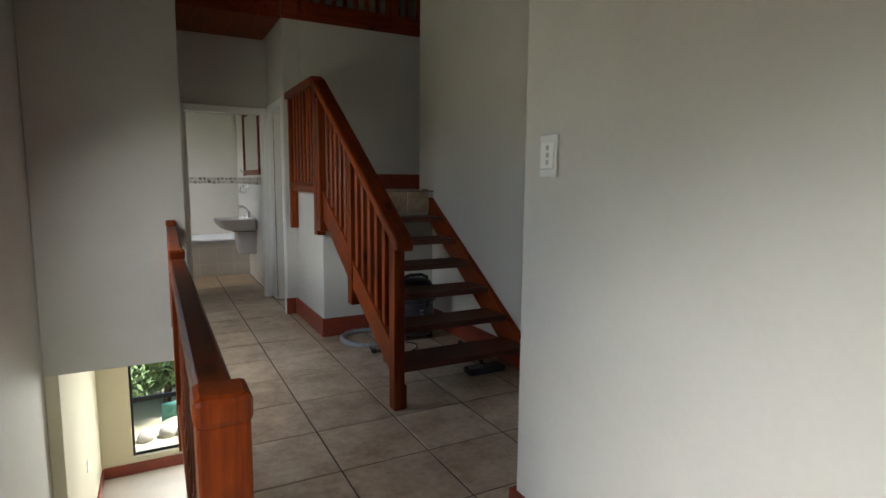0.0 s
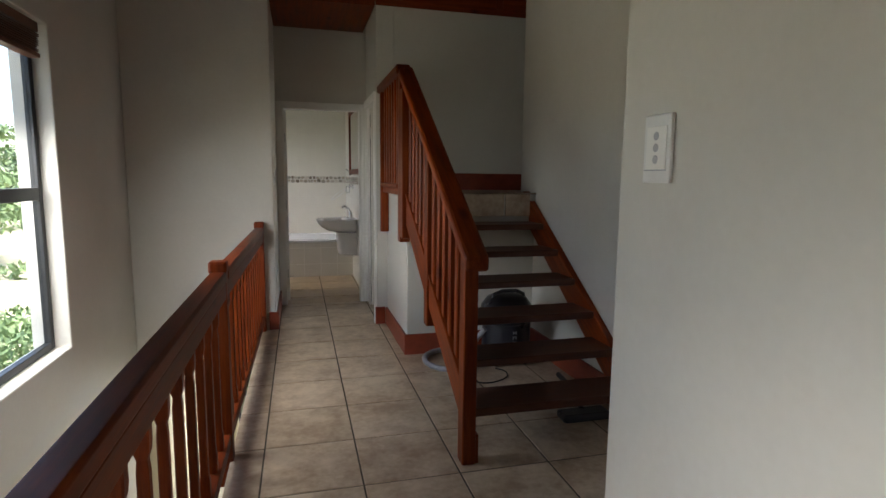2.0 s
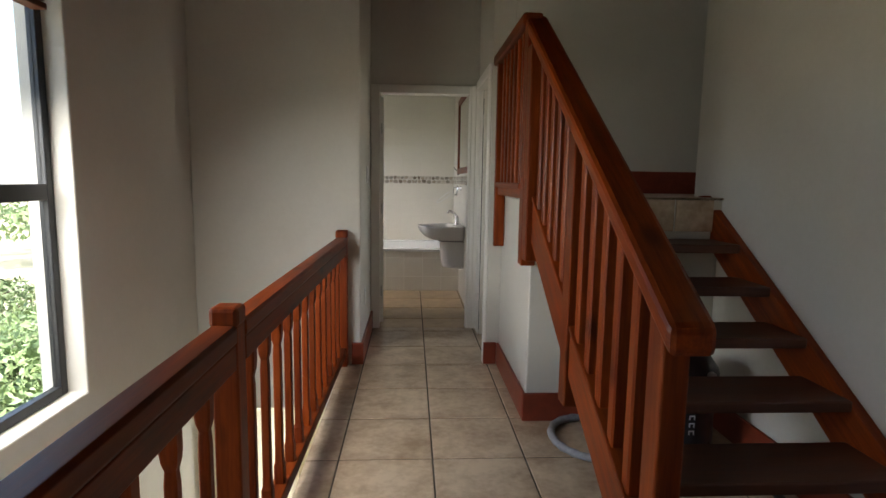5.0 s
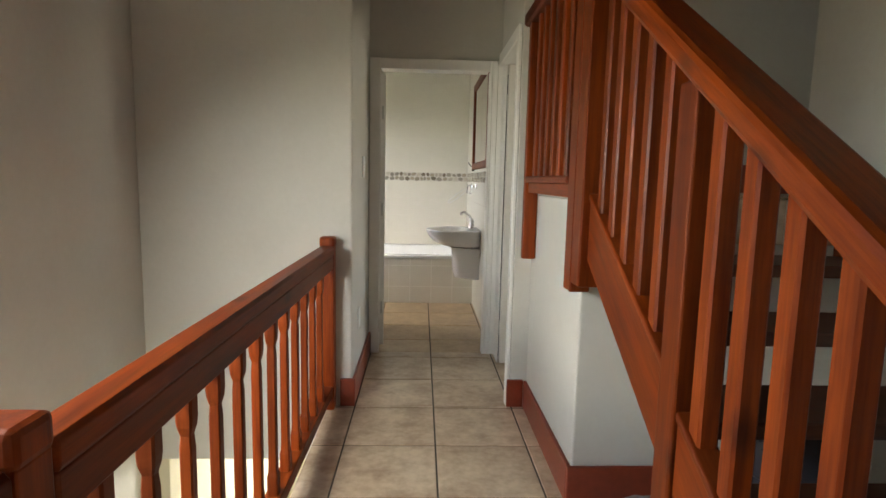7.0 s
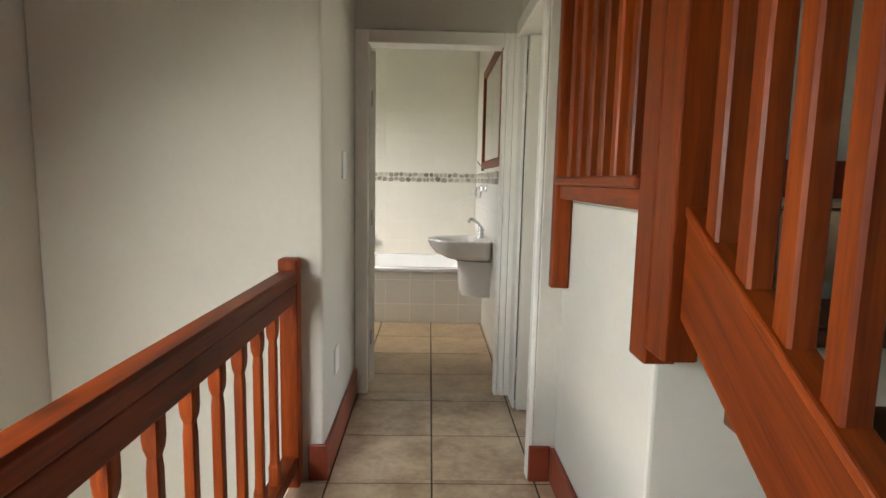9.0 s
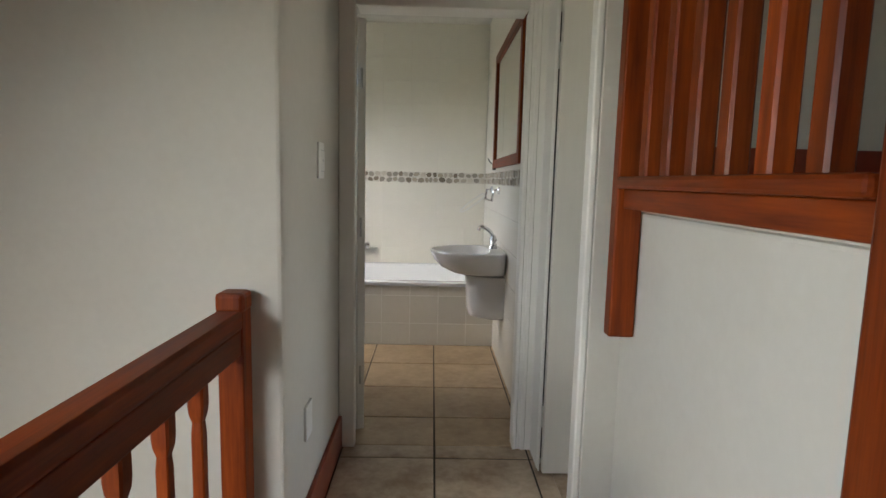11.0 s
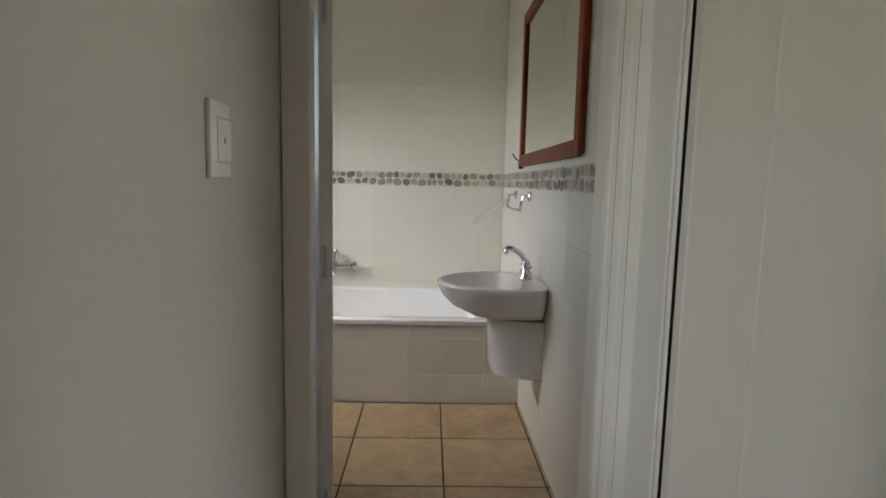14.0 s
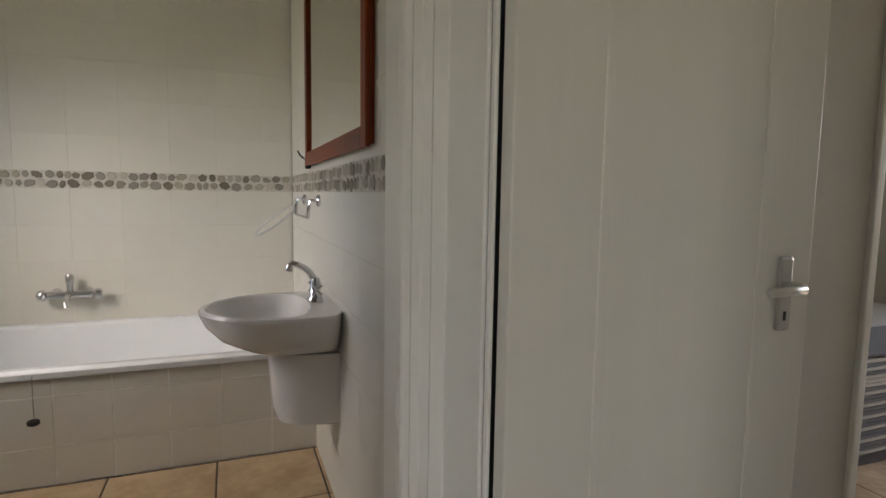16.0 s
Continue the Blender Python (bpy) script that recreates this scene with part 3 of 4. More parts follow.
bed_door = thing("door_2", (1.25, 6.08, 0), "off-white woodgrain panel door standing open at a right angle", "door", kind="structure")
leaf = part("leaf", box(1.2105, 1.865, 6.056, 6.093, 0.012, 1.98, 0.003), DOOR, bed_door)
for z0, z1 in ((0.2, 1.84),):
    rim = bmesh.new()
    for a, b, c, d in ((1.37, 1.386, z0, z1), (1.72, 1.736, z0, z1), (1.386, 1.72, z0, z0 + 0.016), (1.386, 1.72, z1 - 0.016, z1)):
        box(a, b, 6.0525, 6.0565, c, d, 0.0015, rim)
    part("panel_moulding", rim, DOOR, bed_door)
for z in (0.25, 1.75):
    part("hinge", lathe([(0.007, -0.05), (0.007, 0.05)], (1.2085, 6.099, z), "z", 10), STEEL, bed_door, "steel butt hinge")
handle = part("door_handle", box(1.767, 1.803, 6.043, 6.0515, 0.975, 1.115, 0.006), STEEL, bed_door, "satin aluminium lever handle on a long plate")
lever = tube([(1.785, 6.046, 1.06), (1.785, 6.01, 1.06), (1.772, 6.0, 1.06), (1.73, 5.998, 1.06), (1.69, 6.0, 1.058)], 0.0085)
part("lever", lever, STEEL, handle, smooth=True)
part("keyhole", box(1.782, 1.788, 6.0415, 6.0435, 0.995, 1.012), BLACK, handle)

# ---- windows ----


def window(name, x0, x1, y0, y1, z0, z1, bars, axis, label, sill=None):
    w = thing(name, ((x0 + x1) / 2, (y0 + y1) / 2, z0), label, "window", kind="structure")
    t = 0.042 if axis == 0 else 0.028
    if axis == 0:
        for a, b in ((y0, y0 + t), (y1 - t, y1)):
            part("window_frame", box(x0, x1, a, b, z0, z1, 0.004), FRAME, w)
        for a, b in ((z0, z0 + t), (z1 - t, z1)) + tuple((z - 0.035, z + 0.035) for z in bars):
            part("window_frame", box(x0, x1, y0 + t + 0.0005, y1 - t - 0.0005, a, b, 0.004), FRAME, w)
        pane = part("pane", box((x0 + x1) / 2 - 0.002, (x0 + x1) / 2 + 0.002, y0 + t, y1 - t, z0 + t, z1 - t), GLASS, w)
    else:
        for a, b in ((x0, x0 + t), (x1 - t, x1)):
            part("window_frame", box(a, b, y0, y1, z0, z1, 0.004), FRAME, w)
        for a, b in ((z0, z0 + t), (z1 - t, z1)) + tuple((z - 0.03, z + 0.03) for z in bars):
            part("window_frame", box(x0 + t + 0.0005, x1 - t - 0.0005, y0, y1, a, b, 0.004), FRAME, w)
        pane = part("pane", box(x0 + t, x1 - t, (y0 + y1) / 2 - 0.002, (y0 + y1) / 2 + 0.002, z0 + t, z1 - t), GLASS, w)
    pane.visible_shadow = False
    return w


window("window_1", -0.925, -0.885, 2.302, 4.113, 0.307, 2.118, (1.2,), 0, "black aluminium window over the stairwell with a garden view")
window("window_2", -0.343, 1.198, 8.11, 8.15, LOW + 0.222, -0.552, (-1.62,), 1, "black aluminium window of the lower room")
window("window_3", -0.97, -0.93, 7.152, 8.148, 1.202, 2.148, (), 0, "bathroom window")
# added out of view, as an opening for the near wall's light
window("window_4", -0.985, -0.945, -0.298, 0.598, 0.702, 1.798, (1.2,), 0, "unseen black aluminium window added opposite the near wall")

blind = thing("venetian_blind", (-0.84, 3.2, 1.95), "raised dark wooden venetian blind at the window head", "blind")
part("headrail", box(-0.87, -0.82, 2.32, 4.05, 2.06, 2.11, 0.004), BLIND, blind)
for i in range(9):
    z = 1.955 + i * 0.011
    j = random.uniform(-0.006, 0.006)
    part("slat", box(-0.876 + j, -0.818 + j, 2.33, 4.04 + random.uniform(-0.01, 0.01), z, z + 0.005, 0.001), BLIND, blind)
part("bottom_rail", box(-0.878, -0.816, 2.33, 4.045, 1.925, 1.95, 0.005), BLIND, blind)

# ---- switches and sockets ----


def switch_plate(name, label, x, y, z, w, h, facing, rockers, category="switch"):
    """A wall plate on a wall across x; facing: the way that it looks along x."""
    p = thing(name, (x, y, z), label, category)
    a, b = sorted((x, x + 0.009 * facing))
    part("plate", box(a, b, y - w / 2, y + w / 2, z - h / 2, z + h / 2, 0.003), PLASTIC, p)
    for k in range(rockers):
        zc = z + h * 0.2 - k * h * 0.19
        a, b = sorted((x + 0.0085 * facing, x + 0.013 * facing))
        part("rocker", box(a, b, y - w * 0.16, y + w * 0.16, zc - h * 0.07, zc + h * 0.07, 0.002), PLASTIC, p)
    return p


gang = switch_plate("light_switch", "white three-gang light switch plate on the near wall", RIGHT, 1.508, 1.372, 0.085, 0.135, -1, 0)
part("insert", box(RIGHT - 0.0115, RIGHT - 0.0085, 1.477, 1.539, 1.332, 1.416, 0.0012), WHITE, gang, "bright inner switch panel")
for z in (1.397, 1.374, 1.351):
    part("rocker", lathe([(0.0, -0.0122), (0.0075, -0.0122), (0.009, -0.0112)], (RIGHT, 1.508, z), "x", 20), SWITCH, gang, "pale grey round rocker")
part("seam", box(RIGHT - 0.0094, RIGHT - 0.0089, 1.476, 1.546, 1.329, 1.331), INK, gang)
single = switch_plate("light_switch", "white single light switch plate on the passage wall", 0.302, 5.885, 1.308, 0.09, 0.13, 1, 0)
part("rocker", box(0.3105, 0.3125, 5.868, 5.93, 1.272, 1.343, 0.001), PLASTIC, single)
part("mark", box(0.3124, 0.313, 5.895, 5.904, 1.303, 1.313), INK, single, "small grey mark on the rocker")
for z in (1.2695, 1.3455):
    part("seam", box(0.3107, 0.3113, 5.866, 5.93, z - 0.0008, z + 0.0008), INK, single)
switch_plate("wall_socket", "white blank socket plate low on the passage wall", 0.302, 5.66, 0.42, 0.09, 0.12, 1, 0, "socket")
switch_plate("wall_socket", "white socket plate low in the stairwell", -0.70, 6.7, -1.75, 0.08, 0.12, 1, 1, "socket")

# ---- vacuum cleaner under the stair ----
vac = thing("vacuum_cleaner", (1.93, 4.15, 0), "black drum vacuum cleaner with pale lettering under the stair", "vacuum cleaner")
part("drum", lathe([(0.15, 0.035), (0.175, 0.06), (0.17, 0.3), (0.18, 0.31), (0.18, 0.335)], (1.93, 4.15, 0), sides=32), BLACK, vac, smooth=True)
part("motor_head", lathe([(0.185, 0.337), (0.19, 0.36), (0.18, 0.42), (0.14, 0.475), (0.08, 0.495), (0.02, 0.5)], (1.93, 4.15, 0), sides=32), BLACK, vac, smooth=True)
part("carry_handle", tube([(1.8, 4.13, 0.44), (1.82, 4.12, 0.5), (1.88, 4.11, 0.525), (1.98, 4.11, 0.525), (2.04, 4.12, 0.5), (2.06, 4.13, 0.44)], 0.014), BLACK, vac, smooth=True)
for sx in (-1, 1):
    part("clip", box(1.93 + sx * 0.188 - 0.012, 1.93 + sx * 0.188 + 0.012, 4.12, 4.17, 0.29, 0.38, 0.006), BLACK, vac)
part("knob", lathe([(0.018, 0), (0.018, -0.02)], (2.0, 3.975, 0.42), "y", 14), STEEL, vac)
for k in range(4):
    a = radians(45 + 90 * k)
    cx, cy = 1.93 + 0.15 * math.cos(a), 4.15 + 0.15 * math.sin(a)
    part("castor", lathe([(0.028, -0.012), (0.03, 0), (0.028, 0.012)], (cx, cy, 0.03), "x", 14), BLACK, vac)
for k, (w, h) in enumerate(((0.03, 0.022), (0.03, 0.02), (0.03, 0.02), (0.03, 0.02))):
    bars = bmesh.new()
    z = 0.255 - k * 0.036
    box(1.915, 1.919, 3.973, 3.978, z - h / 2, z + h / 2, 0, bars)
    box(1.936, 1.94, 3.973, 3.978, z - h / 2, z + h / 2, 0, bars)
    box(1.919, 1.936, 3.973, 3.978, z - 0.003 if k == 0 else z + h / 2 - 0.004, z + 0.003 if k == 0 else z + h / 2, 0, bars)
    part("print", bars, INK, vac, "pale grey lettering bars")
loops = []
for k in range(44):
    a = radians(10 + k * 9.0)
    loops.append((1.55 + 0.2 * math.cos(a), 4.205 + 0.225 * math.sin(a), 0.022 + 0.03 * max(0, k - 30) / 14))
loops += [(1.72, 4.30, 0.07), (1.715, 4.22, 0.13), (1.72, 4.14, 0.2), (1.755, 4.10, 0.26)]
tagged(part("vacuum_hose", tube(loops, lambda u: 0.019 + 0.0022 * math.sin(u * 420), 12), HOSE, None, "pale grey ribbed vacuum hose coiled on the floor tiles", True), category="hose")
cord = [(1.80, 4.0, 0.006), (1.845, 3.93, 0.006), (1.82, 3.83, 0.006), (1.73, 3.765, 0.006), (1.64, 3.75, 0.007), (1.56, 3.80, 0.009), (1.50, 3.90, 0.006), (1.49, 4.0, 0.006), (1.53, 4.03, 0.011),
        (1.56, 3.97, 0.014), (1.53, 3.89, 0.011), (1.485, 3.862, 0.008)]
fine_cord = []
for a, b, c, d in zip([cord[0]] + cord, cord, cord[1:], cord[2:] + [cord[-1]]):
    for k in range(5):
        u = k / 5
        fine_cord.append(tuple(0.5 * (2 * b[i] + (c[i] - a[i]) * u + (2 * a[i] - 5 * b[i] + 4 * c[i] - d[i]) * u * u + (3 * b[i] - a[i] - 3 * c[i] + d[i]) * u ** 3) for i in range(3)))
power = thing("power_cord", (1.6, 3.85, 0), "thin black power cord looped on the floor tiles", "cable")
part("cable", tube(fine_cord, 0.0048, 8), RUBBER, power, smooth=True)
part("plug", box(1.455, 1.495, 3.835, 3.875, 0.004, 0.032, 0.008), RUBBER, power)
nozzle = thing("floor_nozzle", (2.02, 3.15, 0), "black vacuum floor nozzle lying under the stair", "nozzle")
part("brush_head", box(1.86, 2.14, 3.08, 3.19, 0.004, 0.05, 0.015), BLACK, nozzle)
part("neck", tube([(2.0, 3.16, 0.04), (2.03, 3.25, 0.06), (2.08, 3.38, 0.05), (2.13, 3.7, 0.04)], 0.018), BLACK, nozzle, smooth=True)

# ---- bathroom ----
TUBY, RIM = 7.93, 0.485
tub = thing("bathtub", (0.3, 8.4, 0), "white enamel bathtub built into a tiled surround", "bathtub")


def rounded(x0, x1, y0, y1, r, z, bm, n=6):
    ring = []
    for cx, cy, start in ((x1 - r, y1 - r, 0), (x0 + r, y1 - r, 90), (x0 + r, y0 + r, 180), (x1 - r, y0 + r, 270)):
        for k in range(n + 1):
            a = radians(start + 90 * k / n)
            ring.append(bm.verts.new((cx + r * math.cos(a), cy + r * math.sin(a), z)))
    return ring


bm = bmesh.new()
shape = [(-0.55, 1.203, TUBY - 0.012, BACK - 0.012, 0.015, RIM - 0.03), (-0.55, 1.203, TUBY - 0.014, BACK - 0.012, 0.015, RIM - 0.006), (-0.545, 1.2, TUBY - 0.008, BACK - 0.014, 0.02, RIM),
         (-0.47, 1.125, TUBY + 0.065, BACK - 0.09, 0.13, RIM), (-0.46, 1.115, TUBY + 0.075, BACK - 0.1, 0.13, RIM - 0.008),
         (-0.42, 1.04, TUBY + 0.095, BACK - 0.12, 0.14, 0.3), (-0.36, 0.9, TUBY + 0.13, BACK - 0.15, 0.15, 0.14), (-0.28, 0.75, TUBY + 0.2, BACK - 0.22, 0.12, 0.1)]
rings = [rounded(*s[:5], s[5], bm) for s in shape]
for a, b in zip(rings, rings[1:]):
    for k in range(len(a)):
        bm.faces.new((a[k], a[(k + 1) % len(a)], b[(k + 1) % len(a)], b[k]))
bm.faces.new(rings[-1])
part("basin", bm, ENAMEL, tub, smooth=True)
part("plug_chain", tube([(0.075, TUBY - 0.018, RIM - 0.01), (0.074, TUBY - 0.017, 0.4), (0.075, TUBY - 0.016, 0.3)], 0.0022, 6), CHROME, tub)
part("plug", lathe([(0.012, -0.012), (0.022, -0.006), (0.022, 0.008), (0.006, 0.014)], (0.075, TUBY - 0.03, 0.285), "z", 14), RUBBER, tub, "small black rubber plug on a chain", True)
panel = structure("bath_panel", box(LEFT + 0.002, RIGHT - 0.002, TUBY + 0.001, TUBY + 0.012, 0, RIM - 0.035), WGROUT, "white tiled front of the bath")


def wall_tiles(parent, axis, plane, facing, u0, u1, z0, z1, w, h, uo, zo, gap, material):
    for i in range(math.floor((u0 - uo) / w), math.ceil((u1 - uo) / w)):
        for k in range(math.floor((z0 - zo) / h), math.ceil((z1 - zo) / h)):
            a, b = max(u0, uo + i * w + gap / 2), min(u1, uo + (i + 1) * w - gap / 2)
            c, d = max(z0, zo + k * h + gap / 2), min(z1, zo + (k + 1) * h - gap / 2)
            if b - a < 0.012 or d - c < 0.012:
                continue
            ob = new("wall_tile", tile_mesh(b - a, d - c, 0.006, material, "wall_tile"))
            ob.parent = parent
            depth = plane + facing * random.uniform(0.0, 0.0002)
            if axis == 1:
                ob.matrix_local = pose((a + b) / 2, depth, (c + d) / 2, 90)
            else:
                ob.matrix_local = Matrix(((0, 0, -1, depth), (-1, 0, 0, (a + b) / 2), (0, 1, 0, (c + d) / 2), (0, 0, 0, 1)))


wall_tiles(panel, 1, TUBY - 0.001, -1, LEFT + 0.01, RIGHT - 0.01, 0.0, RIM - 0.035, 0.2135, 0.2135, 0.35, 0.165, 0.007, PANEL_TILE)
structure("bath_ledge", box(LEFT + 0.001, -0.552, TUBY + 0.013, BACK - 0.001, 0, RIM, 0.004), WTILE, "white tiled ledge at the end of the bath")
far_tiles = structure("tiles_far", box(LEFT + 0.001, RIGHT - 0.012, BACK - 0.005, BACK - 0.001, RIM - 0.03, 2.62), WGROUT, "glossy cream-white wall tiles over the bath")
side_tiles = structure("tiles_side", box(RIGHT - 0.005, RIGHT - 0.001, DOORY + 0.122, BACK - 0.012, 0, 2.62), WGROUT, "glossy cream-white wall tiles beside the washbasin")
B0, B1 = 1.222, 1.320
for z0, z1, zo in ((RIM - 0.02, B0, B0), (B1, 2.618, B1)):
    wall_tiles(far_tiles, 1, BACK - 0.0105, -1, LEFT + 0.01, RIGHT - 0.014, z0, z1, 0.25, 0.2, 0.762, zo, 0.0004, WTILE)
for z0, z1, zo in ((0.0, B0, B0), (B1, 2.618, B1)):
    wall_tiles(side_tiles, 0, RIGHT - 0.0105, -1, DOORY + 0.14, BACK - 0.014, z0, z1, 0.25, 0.2, 7.003, zo, 0.001, WTILE)


def pebble_border(name, axis, plane, u0, u1, label):
    """Flat pebbles of uneven outline set in two staggered rows of mortar."""
    if axis == 1:
        bed = structure(name, box(u0, u1, plane - 0.004, plane, B0 + 0.001, B1 - 0.001), MORTAR, label)
    else:
        bed = structure(name, box(plane - 0.004, plane, u0, u1, B0 + 0.001, B1 - 0.001), MORTAR, label)
    rng = random.Random(axis + 5)
    for row in (0, 1):
        u = u0 + 0.012 + row * 0.017
        while u < u1 - 0.03:
            w = rng.uniform(0.028, 0.062)
            h = rng.uniform(0.036, 0.05)
            tilt = rng.uniform(-0.9, 0.9)
            zc = B0 + 0.026 + row * 0.047 + rng.uniform(-0.004, 0.004)
            bm = bmesh.new()
            sides = rng.choice((5, 6, 6, 7))
            spin = rng.uniform(0, 6.28)
            rim, top = [], []
            for k in range(sides):
                a = 2 * math.pi * k / sides + spin
                r = rng.uniform(0.92, 1.2)
                pu, pz = r * w / 2 * math.cos(a), r * h / 2 * math.sin(a)
                cu, cz = pu * math.cos(tilt * 0.5) - pz * math.sin(tilt * 0.5), pu * math.sin(tilt * 0.5) + pz * math.cos(tilt * 0.5)
                for ring, s, d in ((rim, 1.0, 0.003), (top, 0.84, 0.0075)):
                    uu, zz = u + w / 2 + cu * s, zc + cz * s
                    ring.append(bm.verts.new((uu, plane - d, zz) if axis == 1 else (plane - d, uu, zz)))
            for k in range(sides):
                bm.faces.new((rim[k], rim[(k + 1) % sides], top[(k + 1) % sides], top[k]))
            bm.faces.new(top)
            part("pebble", bm, rng.choices(PEBBLES, (3, 3, 2, 3))[0], bed)
            u += w + rng.uniform(0.0, 0.007)


pebble_border("trim_far", 1, BACK - 0.006, LEFT + 0.02, RIGHT - 0.016, "pebble mosaic border strip over the bath")
pebble_border("trim_side", 0, RIGHT - 0.006, DOORY + 0.14, BACK - 0.016, "pebble mosaic border strip beside the washbasin")

# washbasin on a half pedestal
basin = thing("washbasin", (1.196, 7.45, 0.8), "white ceramic washbasin with a half pedestal on the wall", "washbasin")


def bowl_ring(bm, cx, cy, lx, ly, z, n=28):
    """Half an oval against the wall: lx out from it, ly to each side."""
    ring = []
    for k in range(n + 1):
        a = math.pi * (k / n - 0.5)
        ring.append(bm.verts.new((cx - lx * math.cos(a) ** 0.85 if abs(math.cos(a)) > 1e-6 else cx, cy + ly * math.sin(a), z)))
    return ring


WX = RIGHT - 0.012


def loop_ring(bm, cx, front, back, ly, z, power, n=40):
    """A closed oval: front metres out from cx, back metres towards the wall, ly to each side; power under 1 squares its back."""
    ring = []
    for k in range(n):
        a = 2 * math.pi * k / n
        c, d = math.cos(a), math.sin(a)
        if c > 0:
            p, q = c, d
        else:
            p, q = -abs(c) ** power, math.copysign(abs(d) ** power, d)
        ring.append(bm.verts.new((cx - (front * p if p > 0 else back * p), 7.45 + ly * q, z)))
    return ring


bm = bmesh.new()
CX = WX - 0.17
rings = [loop_ring(bm, CX, f, WX - CX, ly, z, 0.35) for f, ly, z in ((0.1, 0.14, 0.645), (0.17, 0.185, 0.655), (0.245, 0.222, 0.69), (0.288, 0.247, 0.735), (0.308, 0.26, 0.775), (0.313, 0.264, 0.79), (0.308, 0.26, 0.799))]
rings += [loop_ring(bm, CX - 0.03, f, b, ly, z, 0.8) for f, b, ly, z in ((0.262, 0.105, 0.232, 0.8), (0.252, 0.098, 0.224, 0.792), (0.215, 0.08, 0.19, 0.74), (0.15, 0.05, 0.13, 0.695), (0.05, 0.03, 0.04, 0.68))]
for a, b in zip(rings, rings[1:]):
    for k in range(len(a)):
        bm.faces.new((a[k], a[(k + 1) % len(a)], b[(k + 1) % len(a)], b[k]))
bm.faces.new(rings[0])
bm.faces.new(rings[-1][::-1])
part("bowl", bm, CERAMIC, basin, smooth=True)
bm = bmesh.new()
rings = [bowl_ring(bm, WX, 7.45, lx, ly, z, 16) for lx, ly, z in ((0.12, 0.09, 0.345), (0.215, 0.118, 0.36), (0.235, 0.125, 0.42), (0.245, 0.13, 0.6), (0.25, 0.135, 0.632))]
for a, b in zip(rings, rings[1:]):
    for k in range(len(a)):
        bm.faces.new((a[k], a[(k + 1) % len(a)], b[(k + 1) % len(a)], b[k]))
bm.faces.new(rings[0])
bm.faces.new(rings[-1])
part("half_pedestal", bm, CERAMIC, basin, smooth=True)
part("waste_gap", lathe([(0.075, 0.0), (0.075, 0.012)], (1.0, 7.45, 0.633), "z", 20), RUBBER, basin, "dark joint over the pedestal")
tap = thing("basin_tap", (1.13, 7.45, 0.807), "chrome mixer tap with an arched spout on the washbasin", "tap")
part("body", lathe([(0.03, 0.0), (0.028, 0.012), (0.021, 0.02), (0.02, 0.075), (0.014, 0.09)], (1.125, 7.45, 0.807), sides=18), CHROME, tap, smooth=True)
part("spout", tube([(1.125, 7.45, 0.885), (1.105, 7.45, 0.918), (1.085, 7.45, 0.935), (1.06, 7.45, 0.948), (1.04, 7.45, 0.952), (1.03, 7.45, 0.945), (1.026, 7.45, 0.925)], 0.012), CHROME, tap, smooth=True)
for s in (-1, 1):
    head = lathe([(0.008, 0.02), (0.008, 0.045)], (1.125, 7.45, 0.855), "y", 10) if s > 0 else lathe([(0.008, -0.045), (0.008, -0.02)], (1.125, 7.45, 0.855), "y", 10)
    knob = part("tap_handle", head, CHROME, tap, smooth=True)
    for a in range(4):
        d = radians(90 * a + 45)
        part("spoke", tube([(1.125, 7.45 + s * 0.045, 0.855), (1.125 + 0.026 * math.cos(d), 7.45 + s * 0.05, 0.855 + 0.026 * math.sin(d))], 0.005, 8), CHROME, knob)

mirror = thing("wall_mirror", (1.18, 7.42, 1.75), "tall mirror in a red-brown timber frame on the tiled wall", "mirror")
MY0, MY1, MZ0, MZ1, MW = 6.80, 8.04, 1.345, 2.165, 0.062
part("glass", box(1.178, 1.181, MY0 + MW - 0.006, MY1 - MW + 0.006, MZ0 + MW - 0.006, MZ1 - MW + 0.006), MIRROR, mirror)
part("backing", box(1.182, 1.194, MY0 + 0.01, MY1 - 0.01, MZ0 + 0.01, MZ1 - 0.01), WOOD[2], mirror)
for a, b, axis in ((MY0, MY0 + MW, 2), (MY1 - MW, MY1, 2)):
    part("frame_rail", box(1.166, 1.1815, a, b, MZ0, MZ1, 0.004), WOOD[2], mirror)
for a, b in ((MZ0, MZ0 + MW), (MZ1 - MW, MZ1)):
    part("frame_rail", box(1.1665, 1.181, MY0 + MW, MY1 - MW, a, b, 0.004), WOOD[1], mirror)
hookb = thing("mirror_hook", (1.16, 8.05, 1.37), "small dark metal hook at the mirror's corner", "hook")
part("plate", box(1.168, 1.193, 8.042, 8.07, 1.335, 1.385, 0.004), RUBBER, hookb)
part("prong", tube([(1.165, 8.06, 1.38), (1.145, 8.07, 1.4), (1.135, 8.075, 1.42)], 0.004, 8), RUBBER, hookb)

